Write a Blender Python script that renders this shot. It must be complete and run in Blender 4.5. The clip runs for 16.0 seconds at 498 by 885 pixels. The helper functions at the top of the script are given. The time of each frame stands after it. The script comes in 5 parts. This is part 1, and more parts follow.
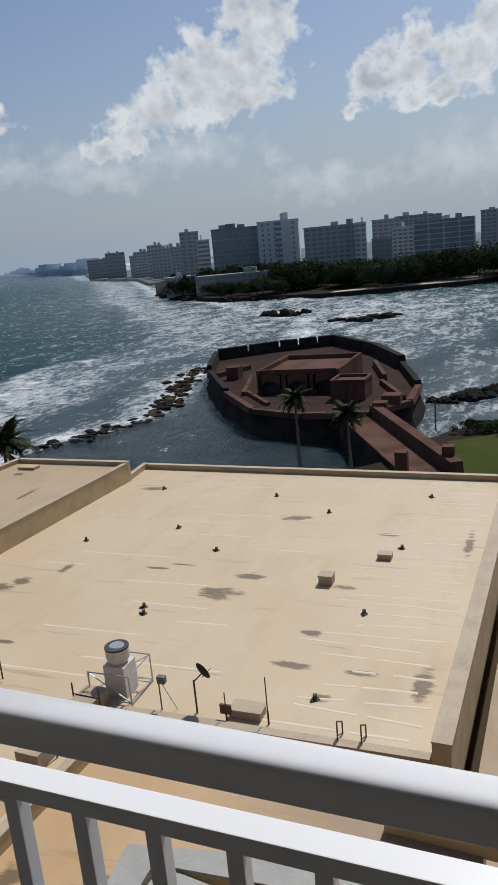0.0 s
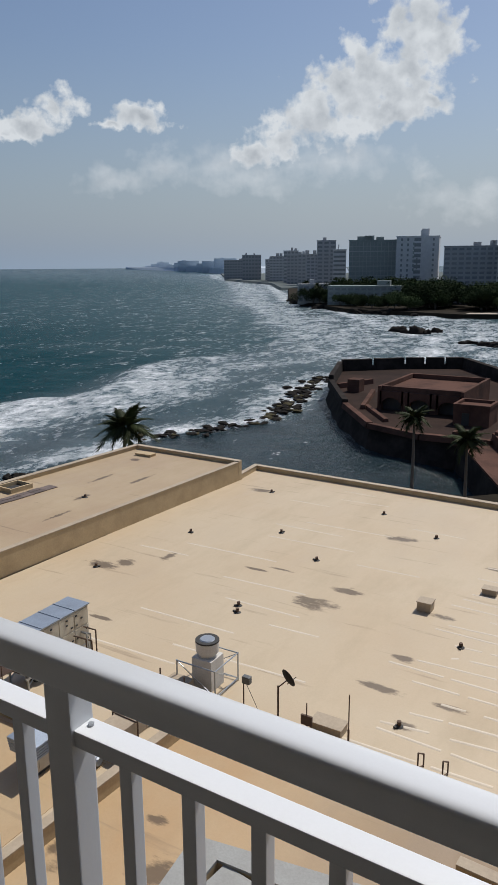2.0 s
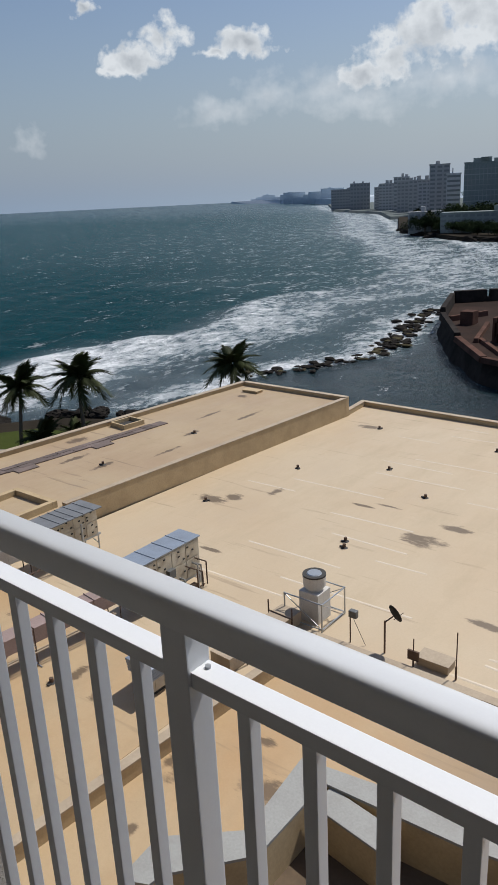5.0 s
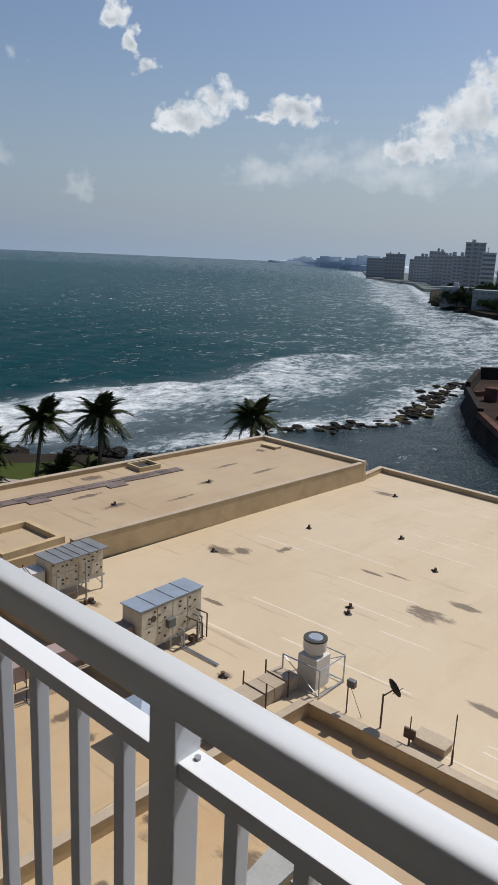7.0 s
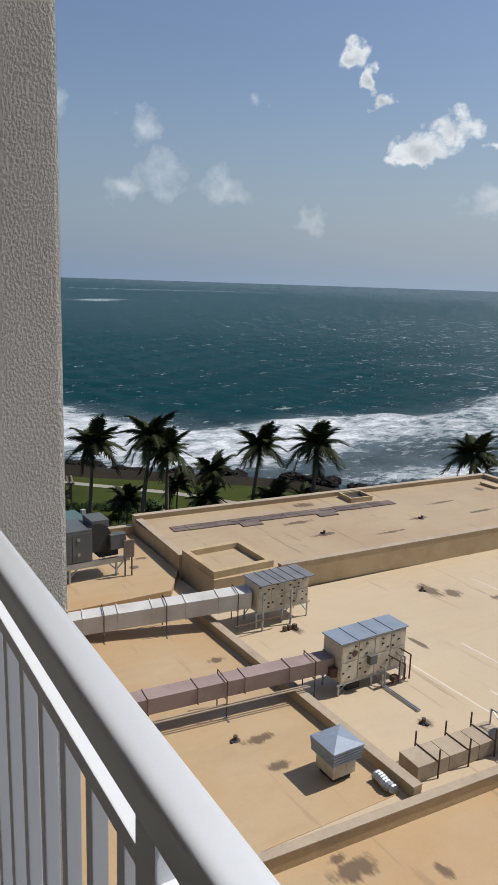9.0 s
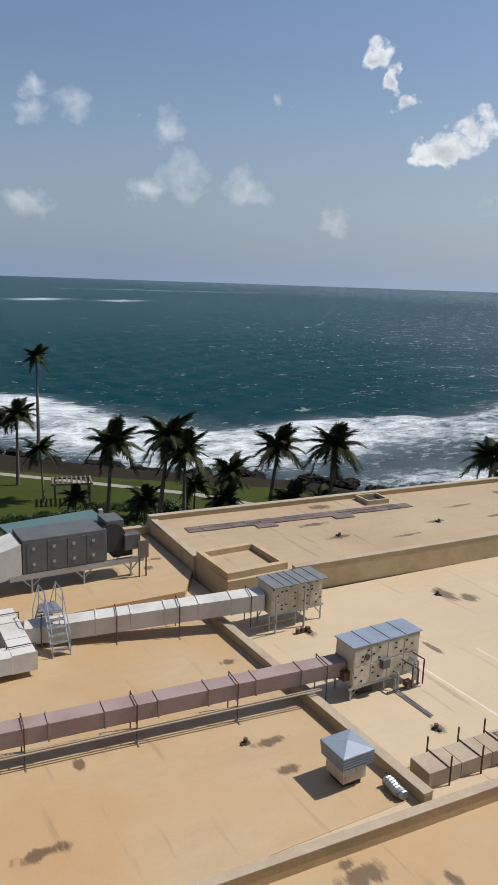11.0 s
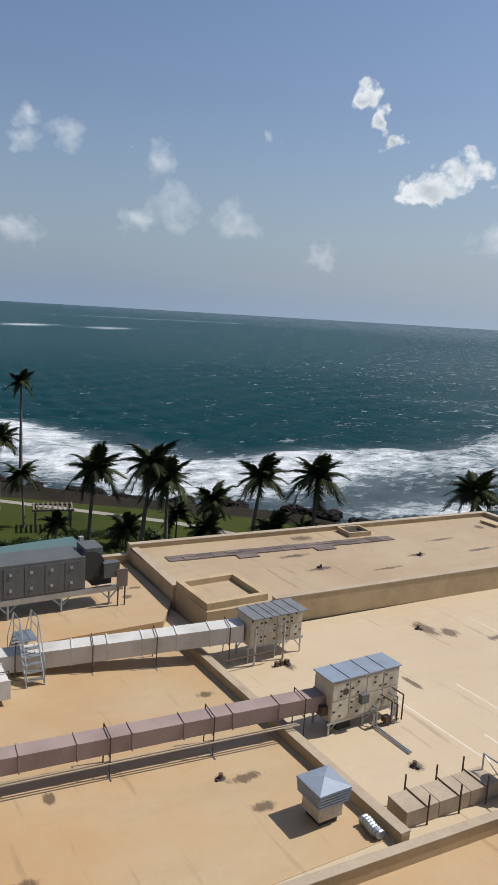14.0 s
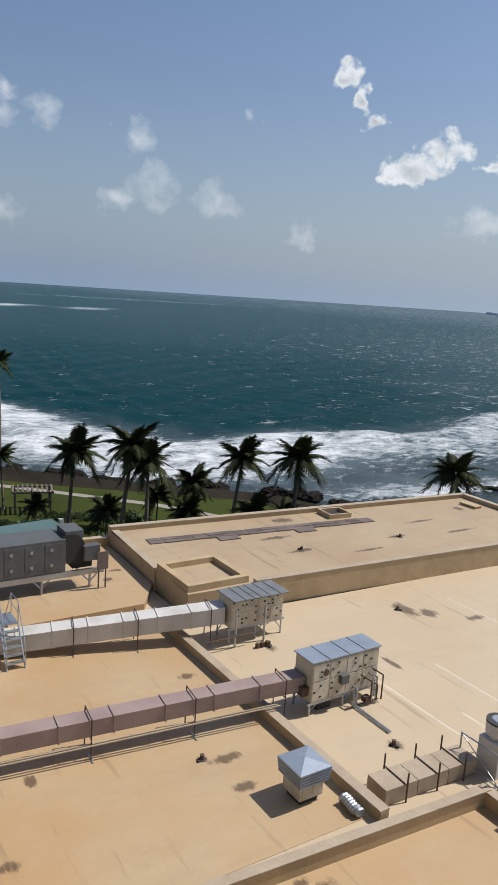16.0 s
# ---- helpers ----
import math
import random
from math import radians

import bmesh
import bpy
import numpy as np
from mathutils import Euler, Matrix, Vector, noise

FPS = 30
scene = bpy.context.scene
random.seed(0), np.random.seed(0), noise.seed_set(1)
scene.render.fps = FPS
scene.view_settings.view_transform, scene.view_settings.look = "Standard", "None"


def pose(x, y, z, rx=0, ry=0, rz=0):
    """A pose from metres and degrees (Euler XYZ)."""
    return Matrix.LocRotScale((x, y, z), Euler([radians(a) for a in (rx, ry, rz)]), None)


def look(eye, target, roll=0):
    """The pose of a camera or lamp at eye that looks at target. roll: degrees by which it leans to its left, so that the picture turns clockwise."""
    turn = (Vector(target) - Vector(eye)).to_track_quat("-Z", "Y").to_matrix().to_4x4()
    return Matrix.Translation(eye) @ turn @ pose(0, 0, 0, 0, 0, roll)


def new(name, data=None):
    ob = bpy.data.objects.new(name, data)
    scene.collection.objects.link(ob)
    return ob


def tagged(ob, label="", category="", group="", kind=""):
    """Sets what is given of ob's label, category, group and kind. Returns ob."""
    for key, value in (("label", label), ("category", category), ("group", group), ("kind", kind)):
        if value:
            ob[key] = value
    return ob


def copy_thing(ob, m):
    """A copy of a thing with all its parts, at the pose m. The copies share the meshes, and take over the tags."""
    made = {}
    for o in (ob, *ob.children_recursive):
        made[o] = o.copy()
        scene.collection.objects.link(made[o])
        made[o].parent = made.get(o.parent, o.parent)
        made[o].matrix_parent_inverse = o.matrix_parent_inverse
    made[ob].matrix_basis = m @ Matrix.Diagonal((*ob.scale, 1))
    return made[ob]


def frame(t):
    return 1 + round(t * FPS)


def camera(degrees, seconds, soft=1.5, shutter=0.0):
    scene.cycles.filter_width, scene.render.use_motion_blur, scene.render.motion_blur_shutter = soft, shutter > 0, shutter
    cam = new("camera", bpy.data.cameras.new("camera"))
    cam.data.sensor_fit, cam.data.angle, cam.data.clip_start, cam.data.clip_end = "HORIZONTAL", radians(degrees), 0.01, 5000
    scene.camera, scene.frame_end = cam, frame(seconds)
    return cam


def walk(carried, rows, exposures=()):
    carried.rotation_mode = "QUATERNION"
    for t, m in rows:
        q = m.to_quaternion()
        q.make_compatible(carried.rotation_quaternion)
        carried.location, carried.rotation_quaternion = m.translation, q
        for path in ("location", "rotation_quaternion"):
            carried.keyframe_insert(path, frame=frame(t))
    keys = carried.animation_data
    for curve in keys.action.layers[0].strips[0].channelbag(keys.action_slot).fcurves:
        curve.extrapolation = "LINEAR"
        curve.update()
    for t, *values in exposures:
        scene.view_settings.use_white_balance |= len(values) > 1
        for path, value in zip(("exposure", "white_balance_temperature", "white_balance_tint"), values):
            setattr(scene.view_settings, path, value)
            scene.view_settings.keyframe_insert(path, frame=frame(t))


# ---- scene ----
cam = camera(36.8, 16.0, soft=1.1)
PATH = [
    (0, (0.304, 0.585, 30.047), (-0.42, 2.382, 29.551), -5.3),
    (0.5, (0.316, 0.587, 30.051), (-0.502, 2.34, 29.541), -4.4),
    (1, (0.302, 0.585, 30.052), (-0.604, 2.305, 29.583), -2.7),
    (1.5, (0.284, 0.578, 30.048), (-0.689, 2.262, 29.58), -1.3),
    (2, (0.275, 0.559, 30.054), (-0.721, 2.231, 29.591), -0.4),
    (2.5, (0.239, 0.555, 30.045), (-0.777, 2.209, 29.564), -0.4),
    (3, (0.215, 0.564, 30.041), (-0.825, 2.189, 29.515), -1.0),
    (3.5, (0.206, 0.597, 30.038), (-0.866, 2.171, 29.429), -0.3),
    (4, (0.2, 0.595, 30.037), (-0.924, 2.107, 29.365), -0.3),
    (4.5, (0.21, 0.587, 30.036), (-0.954, 2.078, 29.388), -1.8),
    (5, (0.229, 0.6, 30.036), (-0.978, 2.071, 29.417), -2.8),
    (7.5, (0.181, 0.68, 30.033), (-1.127, 2.123, 29.579), 4.5),
    (8, (0.247, 0.784, 30.02), (-1.257, 2.035, 29.605), 1.1),
    (8.5, (0.227, 0.834, 29.995), (-1.408, 1.902, 29.566), -0.0),
    (9, (0.168, 0.877, 30.001), (-1.482, 1.924, 29.578), 1.9),
    (9.5, (0.16, 0.907, 30.01), (-1.482, 1.977, 29.614), 2.1),
    (10, (0.226, 0.987, 30.005), (-1.44, 2.009, 29.583), 2.1),
    (12.5, (0.213, 1.285, 29.958), (-1.471, 2.279, 29.54), 2.0),
    (13, (0.201, 1.296, 29.923), (-1.473, 2.318, 29.53), 2.6),
    (13.5, (0.195, 1.303, 29.947), (-1.474, 2.344, 29.584), 3.0),
    (14, (0.203, 1.251, 29.975), (-1.47, 2.293, 29.633), 3.4),
    (14.5, (0.158, 1.26, 29.95), (-1.522, 2.294, 29.621), 3.4),
    (15, (0.173, 1.262, 29.951), (-1.513, 2.281, 29.606), 3.7),
    (15.5, (0.163, 1.26, 29.929), (-1.517, 2.277, 29.547), 3.5),
    (16, (0.116, 1.283, 29.997), (-1.52, 2.366, 29.61), 3.7),
]
walk(cam, [(t, look(eye, target, roll)) for t, eye, target, roll in PATH], exposures=[(0.0, -0.2), (3.0, -0.18), (5.2, -0.1), (8.5, -0.02), (12.5, 0.06), (16.0, 0.06)])

# ---- world and sun ----
SUN_AZ, SUN_EL = radians(12), radians(54)      # azimuth from +y towards +x
world = bpy.data.worlds.new("sky")
scene.world = world
world.use_nodes = True
wt = world.node_tree
wt.nodes.clear()


def wmath(op, a, b=None, clamp=False):
    n = wt.nodes.new("ShaderNodeMath")
    n.operation, n.use_clamp = op, clamp
    for k, v in enumerate((a, b)):
        if v is None:
            continue
        if isinstance(v, (int, float)):
            n.inputs[k].default_value = v
        else:
            wt.links.new(v, n.inputs[k])
    return n.outputs[0]


def build_sky():
    link = wt.links.new
    sky = wt.nodes.new("ShaderNodeTexSky")
    sky.sky_type, sky.sun_disc = "NISHITA", False
    sky.sun_elevation, sky.sun_rotation = SUN_EL, SUN_AZ
    sky.air_density, sky.dust_density, sky.ozone_density = 1.25, 1.2, 3.0
    co = wt.nodes.new("ShaderNodeTexCoord")
    sep = wt.nodes.new("ShaderNodeSeparateXYZ")
    link(co.outputs["Generated"], sep.inputs[0])
    az = wmath("MULTIPLY", wmath("ARCTAN2", wmath("MULTIPLY", sep.outputs[0], -1.0), sep.outputs[1]), 180 / math.pi)
    el = wmath("MULTIPLY", wmath("ARCSINE", sep.outputs[2]), 180 / math.pi)
    ang = wt.nodes.new("ShaderNodeCombineXYZ")
    link(az, ang.inputs[0]), link(el, ang.inputs[1])
    # the cloud field is pushed about a little, so that outlines come out ragged
    def jog(scale, shift):
        n = wt.nodes.new("ShaderNodeTexNoise")
        n.inputs["Scale"].default_value, n.inputs["Detail"].default_value = scale, 3
        mv = wt.nodes.new("ShaderNodeVectorMath")
        mv.operation = "ADD"
        link(ang.outputs[0], mv.inputs[0])
        mv.inputs[1].default_value = shift
        link(mv.outputs[0], n.inputs["Vector"])
        return wmath("SUBTRACT", n.outputs["Fac"], 0.5)

    bent = wt.nodes.new("ShaderNodeCombineXYZ")
    link(wmath("ADD", az, wmath("MULTIPLY", jog(0.55, (7, 3, 0)), 3.4)), bent.inputs[0])
    link(wmath("ADD", el, wmath("MULTIPLY", jog(0.7, (1, 9, 0)), 2.4)), bent.inputs[1])
    # clouds: soft heaps by azimuth, elevation and radii in degrees, broken up by noise
    bank = [(19.2, 15.0, 2.2, 2.0), (17.6, 14.6, 1.7, 1.7), (19.6, 12.4, 2.6, 2.3), (22.3, 12.9, 2.3, 1.8), (24.4, 11.6, 2.1, 1.9), (25.6, 10.2, 2.2, 1.8),
            (22.8, 10.6, 3.0, 2.1), (20.6, 10.2, 1.9, 1.1), (18.2, 10.6, 1.3, 0.8), (28.0, 8.9, 2.1, 1.3), (30.0, 7.7, 2.1, 1.0)]
    east = [(7.8, 12.6, 1.6, 1.4), (9.9, 11.9, 1.4, 1.1), (11.3, 11.2, 1.3, 1.1), (10.5, 10.3, 2.1, 1.3), (8.2, 10.6, 2.3, 1.4), (4.6, 11.0, 2.6, 1.9),
            (2.8, 12.5, 2.4, 2.1), (12.5, 8.9, 0.9, 0.7), (7.0, 9.2, 3.2, 0.8), (-4.0, 10.0, 6.0, 3.0)]
    puffs = [(44.0, 10.6, 1.5, 1.2), (46.0, 9.3, 2.2, 0.9), (47.4, 8.9, 1.1, 0.6), (38.4, 10.1, 2.5, 0.9), (40.4, 9.7, 1.3, 0.55), (51.1, 15.3, 0.85, 0.75),
             (50.1, 14.0, 0.5, 0.8), (49.3, 12.4, 0.75, 0.65), (110.0, 14.0, 9.0, 4.0)]
    veils = [(72.4, 11.4, 1.3, 1.0), (75.0, 12.4, 0.8, 0.6), (75.6, 10.9, 1.4, 0.8), (65.9, 10.3, 1.3, 1.1), (64.4, 7.2, 2.0, 1.5), (60.1, 6.6, 1.8, 1.3),
             (67.0, 6.2, 1.4, 1.0), (53.4, 4.3, 1.2, 1.0), (75.4, 4.9, 1.6, 1.1), (57.9, 12.1, 0.7, 0.5), (18.2, 6.3, 1.2, 0.7), (4.0, 5.0, 6.0, 2.0),
             (15.0, 4.3, 5.0, 1.3), (33.0, 6.9, 2.9, 1.4), (36.8, 6.9, 2.5, 1.3), (40.3, 5.9, 2.6, 1.1), (30.0, 6.2, 4.5, 1.4), (24.0, 7.2, 4.5, 1.4)]

    def heap(rows):
        total = None
        for a, e, ra, re_ in rows:
            d = wt.nodes.new("ShaderNodeVectorMath")
            d.operation = "SUBTRACT"
            link(bent.outputs[0], d.inputs[0])
            d.inputs[1].default_value = (a, e, 0)
            m = wt.nodes.new("ShaderNodeVectorMath")
            m.operation = "MULTIPLY"
            link(d.outputs[0], m.inputs[0])
            m.inputs[1].default_value = (1 / ra, 1 / re_, 0)
            ln = wt.nodes.new("ShaderNodeVectorMath")
            ln.operation = "LENGTH"
            link(m.outputs[0], ln.inputs[0])
            v = wmath("SUBTRACT", 1.0, ln.outputs["Value"])
            total = v if total is None else wmath("MAXIMUM", total, v)
        return total

    def cnoise(scale, detail, rough=0.6, shift=(0, 0, 0)):
        n = wt.nodes.new("ShaderNodeTexNoise")
        n.inputs["Scale"].default_value, n.inputs["Detail"].default_value = scale, detail
        n.inputs["Roughness"].default_value = rough
        mv = wt.nodes.new("ShaderNodeVectorMath")
        mv.operation = "ADD"
        link(ang.outputs[0], mv.inputs[0])
        mv.inputs[1].default_value = shift
        link(mv.outputs[0], n.inputs["Vector"])
        return n.outputs["Fac"]

    fine, broad = cnoise(0.62, 8, 0.56), cnoise(0.16, 5)
    puffy = wmath("MULTIPLY", wmath("SUBTRACT", fine, 0.5), 2.7)
    bank = [(a, e, ra * 1.15, re_ * 1.12) for a, e, ra, re_ in bank]
    thick = wmath("MAXIMUM", wmath("MAXIMUM", heap(bank), heap(east)), heap(puffs))
    dens = wmath("ADD", wmath("ADD", thick, puffy), 0.12)
    cover = wmath("MULTIPLY", dens, 1.9, True)
    veil = wmath("MULTIPLY", wmath("ADD", wmath("ADD", heap(veils), wmath("MULTIPLY", puffy, 0.8)), 0.12), 0.42, True)
    alpha = wmath("MAXIMUM", cover, veil)
    haze = wmath("MULTIPLY", wmath("POWER", wmath("SUBTRACT", 1.0, wmath("DIVIDE", el, 15.0, True), True), 1.5), 0.97)

    def colour(r, g, b):
        n = wt.nodes.new("ShaderNodeRGB")
        n.outputs[0].default_value = (r, g, b, 1)
        return n.outputs[0]

    def mix(fac, a, b):
        n = wt.nodes.new("ShaderNodeMix")
        n.data_type = "RGBA"
        link(fac, n.inputs[0]), link(a, n.inputs[6]), link(b, n.inputs[7])
        return n.outputs[2]

    billow = wmath("MULTIPLY", wmath("SUBTRACT", cnoise(0.36, 5, 0.5, (-0.5, 0.9, 0)), cnoise(0.36, 5, 0.5)), 2.3)
    inner = wmath("MULTIPLY", wmath("SUBTRACT", wmath("ADD", thick, wmath("MULTIPLY", puffy, 0.35)), 0.22), 0.95, True)
    shade = wmath("ADD", wmath("ADD", billow, inner), wmath("MULTIPLY", wmath("SUBTRACT", broad, 0.5), 1.0), True)
    cloud = mix(shade, colour(*CLOUD_LIT), colour(*CLOUD_SHADE))
    tint = wt.nodes.new("ShaderNodeMix")
    tint.data_type, tint.blend_type = "RGBA", "MULTIPLY"
    tint.inputs[0].default_value = 1.0
    link(sky.outputs[0], tint.inputs[6])
    tint.inputs[7].default_value = (0.97, 0.95, 1.02, 1)
    away = wmath("DIVIDE", wmath("SUBTRACT", wmath("ABSOLUTE", wmath("ADD", az, 12.0)), 38.0), 45.0, True)
    base = mix(haze, tint.outputs[2], mix(away, colour(*HAZE), colour(*HAZE_AWAY)))
    bg = wt.nodes.new("ShaderNodeBackground")
    link(mix(alpha, base, cloud), bg.inputs[0])
    bg.inputs[1].default_value = SKY_STRENGTH
    out = wt.nodes.new("ShaderNodeOutputWorld")
    link(bg.outputs[0], out.inputs[0])


SKY_STRENGTH = 0.085
CLOUD_LIT, CLOUD_SHADE = (8.9, 9.4, 9.9), (5.3, 5.8, 6.4)
HAZE, HAZE_AWAY = (4.25, 5.25, 6.5), (2.85, 3.85, 5.4)      # brighter towards the sun
build_sky()
sun_data = bpy.data.lights.new("sun", "SUN")
sun_data.energy, sun_data.angle, sun_data.color = 4.3, radians(0.5), (1.0, 0.965, 0.91)
sun = new("sun", sun_data)
to_sun = Vector((math.sin(SUN_AZ) * math.cos(SUN_EL), math.cos(SUN_AZ) * math.cos(SUN_EL), math.sin(SUN_EL)))
sun.matrix_world = look(to_sun * 200, (0, 0, 0))

# ---- materials ----


def nodes_of(name):
    m = bpy.data.materials.new(name)
    m.use_nodes = True
    nt = m.node_tree
    return m, nt, nt.nodes["Principled BSDF"]


def noise_tex(nt, scale, detail=4, rough=0.55, stretch=None, kind="Object", seed=0.0):
    co = nt.nodes.new("ShaderNodeTexCoord")
    mp = nt.nodes.new("ShaderNodeMapping")
    mp.inputs["Location"].default_value = (seed, seed * 0.7, seed * 0.3)
    mp.inputs["Scale"].default_value = stretch or (1, 1, 1)
    nt.links.new(co.outputs[kind], mp.inputs[0])
    n = nt.nodes.new("ShaderNodeTexNoise")
    n.inputs["Scale"].default_value, n.inputs["Detail"].default_value, n.inputs["Roughness"].default_value = scale, detail, rough
    nt.links.new(mp.outputs[0], n.inputs["Vector"])
    return n.outputs["Fac"]


def ramp(nt, fac, stops):
    r = nt.nodes.new("ShaderNodeValToRGB")
    el = r.color_ramp.elements
    while len(el) < len(stops):
        el.new(0.5)
    for e, (p, c) in zip(el, stops):
        e.position, e.color = p, (*c, 1) if len(c) == 3 else c
    nt.links.new(fac, r.inputs[0])
    return r.outputs[0]


def blend(nt, fac, a, b, how="MIX"):
    n = nt.nodes.new("ShaderNodeMix")
    n.data_type, n.blend_type = "RGBA", how
    if isinstance(fac, (int, float)):
        n.inputs[0].default_value = fac
    else:
        nt.links.new(fac, n.inputs[0])
    for k, v in ((6, a), (7, b)):
        if isinstance(v, tuple):
            n.inputs[k].default_value = (*v, 1)
        else:
            nt.links.new(v, n.inputs[k])
    return n.outputs[2]


def bump(nt, bsdf, height, strength, distance):
    b = nt.nodes.new("ShaderNodeBump")
    b.inputs["Strength"].default_value, b.inputs["Distance"].default_value = strength, distance
    nt.links.new(height, b.inputs["Height"])
    nt.links.new(b.outputs[0], bsdf.inputs["Normal"])


def surface(name, colour, dark=None, scale=2.0, fine=30.0, rough=0.7, metal=0.0, stain=0.35, bump_m=0.003, stretch=None, random_tint=0.0, grain_low=0.85, gloss=0.5):
    """A worn surface: a base colour with broad stains and fine grain."""
    m, nt, b = nodes_of(name)
    dark = dark or tuple(c * 0.6 for c in colour)
    broad = noise_tex(nt, scale, 5, 0.6, stretch)
    grain = noise_tex(nt, fine, 4, 0.6, stretch, seed=3.1)
    c1 = blend(nt, ramp(nt, broad, [(0.42, (0, 0, 0)), (0.72, (stain, stain, stain))]), colour, dark)
    mul = blend(nt, 1.0, c1, ramp(nt, grain, [(0.3, (grain_low,) * 3), (0.7, (1.0, 1.0, 1.0))]), "MULTIPLY")
    if random_tint:
        oi = nt.nodes.new("ShaderNodeObjectInfo")
        mul = blend(nt, 1.0, mul, ramp(nt, oi.outputs["Random"], [(0.0, (1 - random_tint,) * 3), (1.0, (1.0, 1.0, 1.0))]), "MULTIPLY")
    nt.links.new(mul, b.inputs["Base Color"])
    b.inputs["Roughness"].default_value, b.inputs["Metallic"].default_value = rough, metal
    b.inputs["Specular IOR Level"].default_value = gloss
    bump(nt, b, grain, 0.5, bump_m)
    return m


def stain_mask(nt, rows):
    """Puddle stains by plan place and radii, with ragged edges."""
    geo = nt.nodes.new("ShaderNodeNewGeometry")
    rag = noise_tex(nt, 1.5, 9, 0.72, (0.6, 1.7, 1), seed=13)
    total = None
    for x, y, rx, ry in rows:
        d = nt.nodes.new("ShaderNodeVectorMath")
        d.operation = "SUBTRACT"
        nt.links.new(geo.outputs["Position"], d.inputs[0])
        d.inputs[1].default_value = (x, y, 0)
        m = nt.nodes.new("ShaderNodeVectorMath")
        m.operation = "MULTIPLY"
        nt.links.new(d.outputs[0], m.inputs[0])
        m.inputs[1].default_value = (1 / rx, 1 / ry, 0)
        ln = nt.nodes.new("ShaderNodeVectorMath")
        ln.operation = "LENGTH"
        nt.links.new(m.outputs[0], ln.inputs[0])
        if total is None:
            total = ln.outputs["Value"]
        else:
            mn = nt.nodes.new("ShaderNodeMath")
            mn.operation = "MINIMUM"
            nt.links.new(total, mn.inputs[0]), nt.links.new(ln.outputs["Value"], mn.inputs[1])
            total = mn.outputs[0]
    mix = nt.nodes.new("ShaderNodeMath")
    mix.operation = "MULTIPLY_ADD"
    nt.links.new(rag, mix.inputs[0])
    mix.inputs[1].default_value = 2.6
    nt.links.new(total, mix.inputs[2])
    r = nt.nodes.new("ShaderNodeMapRange")
    nt.links.new(mix.outputs[0], r.inputs[0])
    r.inputs[1].default_value, r.inputs[2].default_value = 2.16, 1.78
    r.inputs[3].default_value, r.inputs[4].default_value = 0.0, 0.78
    return r.outputs[0]


def roof_material(name, colour, stain_colour, dirt, stains=(), dark_zone=(), streaks=0.45):
    m, nt, b = nodes_of(name)
    broad = noise_tex(nt, 0.13, 6, 0.62)
    mid = noise_tex(nt, 0.5, 6, 0.65, (1.0, 0.35, 1.0), seed=5)
    spots = noise_tex(nt, 0.33, 6, 0.7, (0.6, 1.2, 1), seed=9)
    c = blend(nt, ramp(nt, broad, [(0.4, (0, 0, 0)), (0.68, (0.75,) * 3)]), colour, stain_colour)
    c = blend(nt, ramp(nt, mid, [(0.5, (0, 0, 0)), (0.8, (0.5,) * 3)]), c, tuple(v * 0.72 for v in colour))
    c = blend(nt, ramp(nt, spots, [(0.66, (0, 0, 0)), (0.78, (dirt,) * 3)]), c, (0.11, 0.075, 0.045))
    streak = noise_tex(nt, 0.75, 5, 0.6, (0.22, 2.6, 1), seed=17)
    c = blend(nt, ramp(nt, streak, [(0.62, (0, 0, 0)), (0.72, (streaks,) * 3)]), c, (0.20, 0.14, 0.085))
    # broad ellipse within which the coating turns darker brown
    if dark_zone:
        geo = nt.nodes.new("ShaderNodeNewGeometry")
        m1, m2, m3 = (nt.nodes.new("ShaderNodeVectorMath") for _ in range(3))
        m1.operation, m2.operation, m3.operation = "SUBTRACT", "MULTIPLY", "LENGTH"
        nt.links.new(geo.outputs["Position"], m1.inputs[0]), nt.links.new(m1.outputs[0], m2.inputs[0]), nt.links.new(m2.outputs[0], m3.inputs[0])
        m1.inputs[1].default_value, m2.inputs[1].default_value = (dark_zone[0], dark_zone[1], 0), (1 / dark_zone[2], 1 / dark_zone[3], 0)
        far = nt.nodes.new("ShaderNodeMath")
        far.operation = "MULTIPLY_ADD"
        nt.links.new(mid, far.inputs[0]), nt.links.new(m3.outputs["Value"], far.inputs[2])
        far.inputs[1].default_value = 0.5
        gr = nt.nodes.new("ShaderNodeMapRange")
        nt.links.new(far.outputs[0], gr.inputs[0])
        gr.inputs[1].default_value, gr.inputs[2].default_value, gr.inputs[4].default_value = 1.25, 0.75, 0.72
        c = blend(nt, gr.outputs[0], c, (0.20, 0.14, 0.085))
    if stains:
        c = blend(nt, stain_mask(nt, stains), c, (0.065, 0.04, 0.022))
    grain = noise_tex(nt, 14, 5, 0.6, seed=2)
    c = blend(nt, 1.0, c, ramp(nt, grain, [(0.3, (0.95,) * 3), (0.7, (1.0,) * 3)]), "MULTIPLY")
    nt.links.new(c, b.inputs["Base Color"])
    nt.links.new(ramp(nt, mid, [(0.3, (0.42,) * 3), (0.7, (0.75,) * 3)]), b.inputs["Roughness"])
    bump(nt, b, blend(nt, 0.75, grain, mid), 0.5, 0.03)
    return m


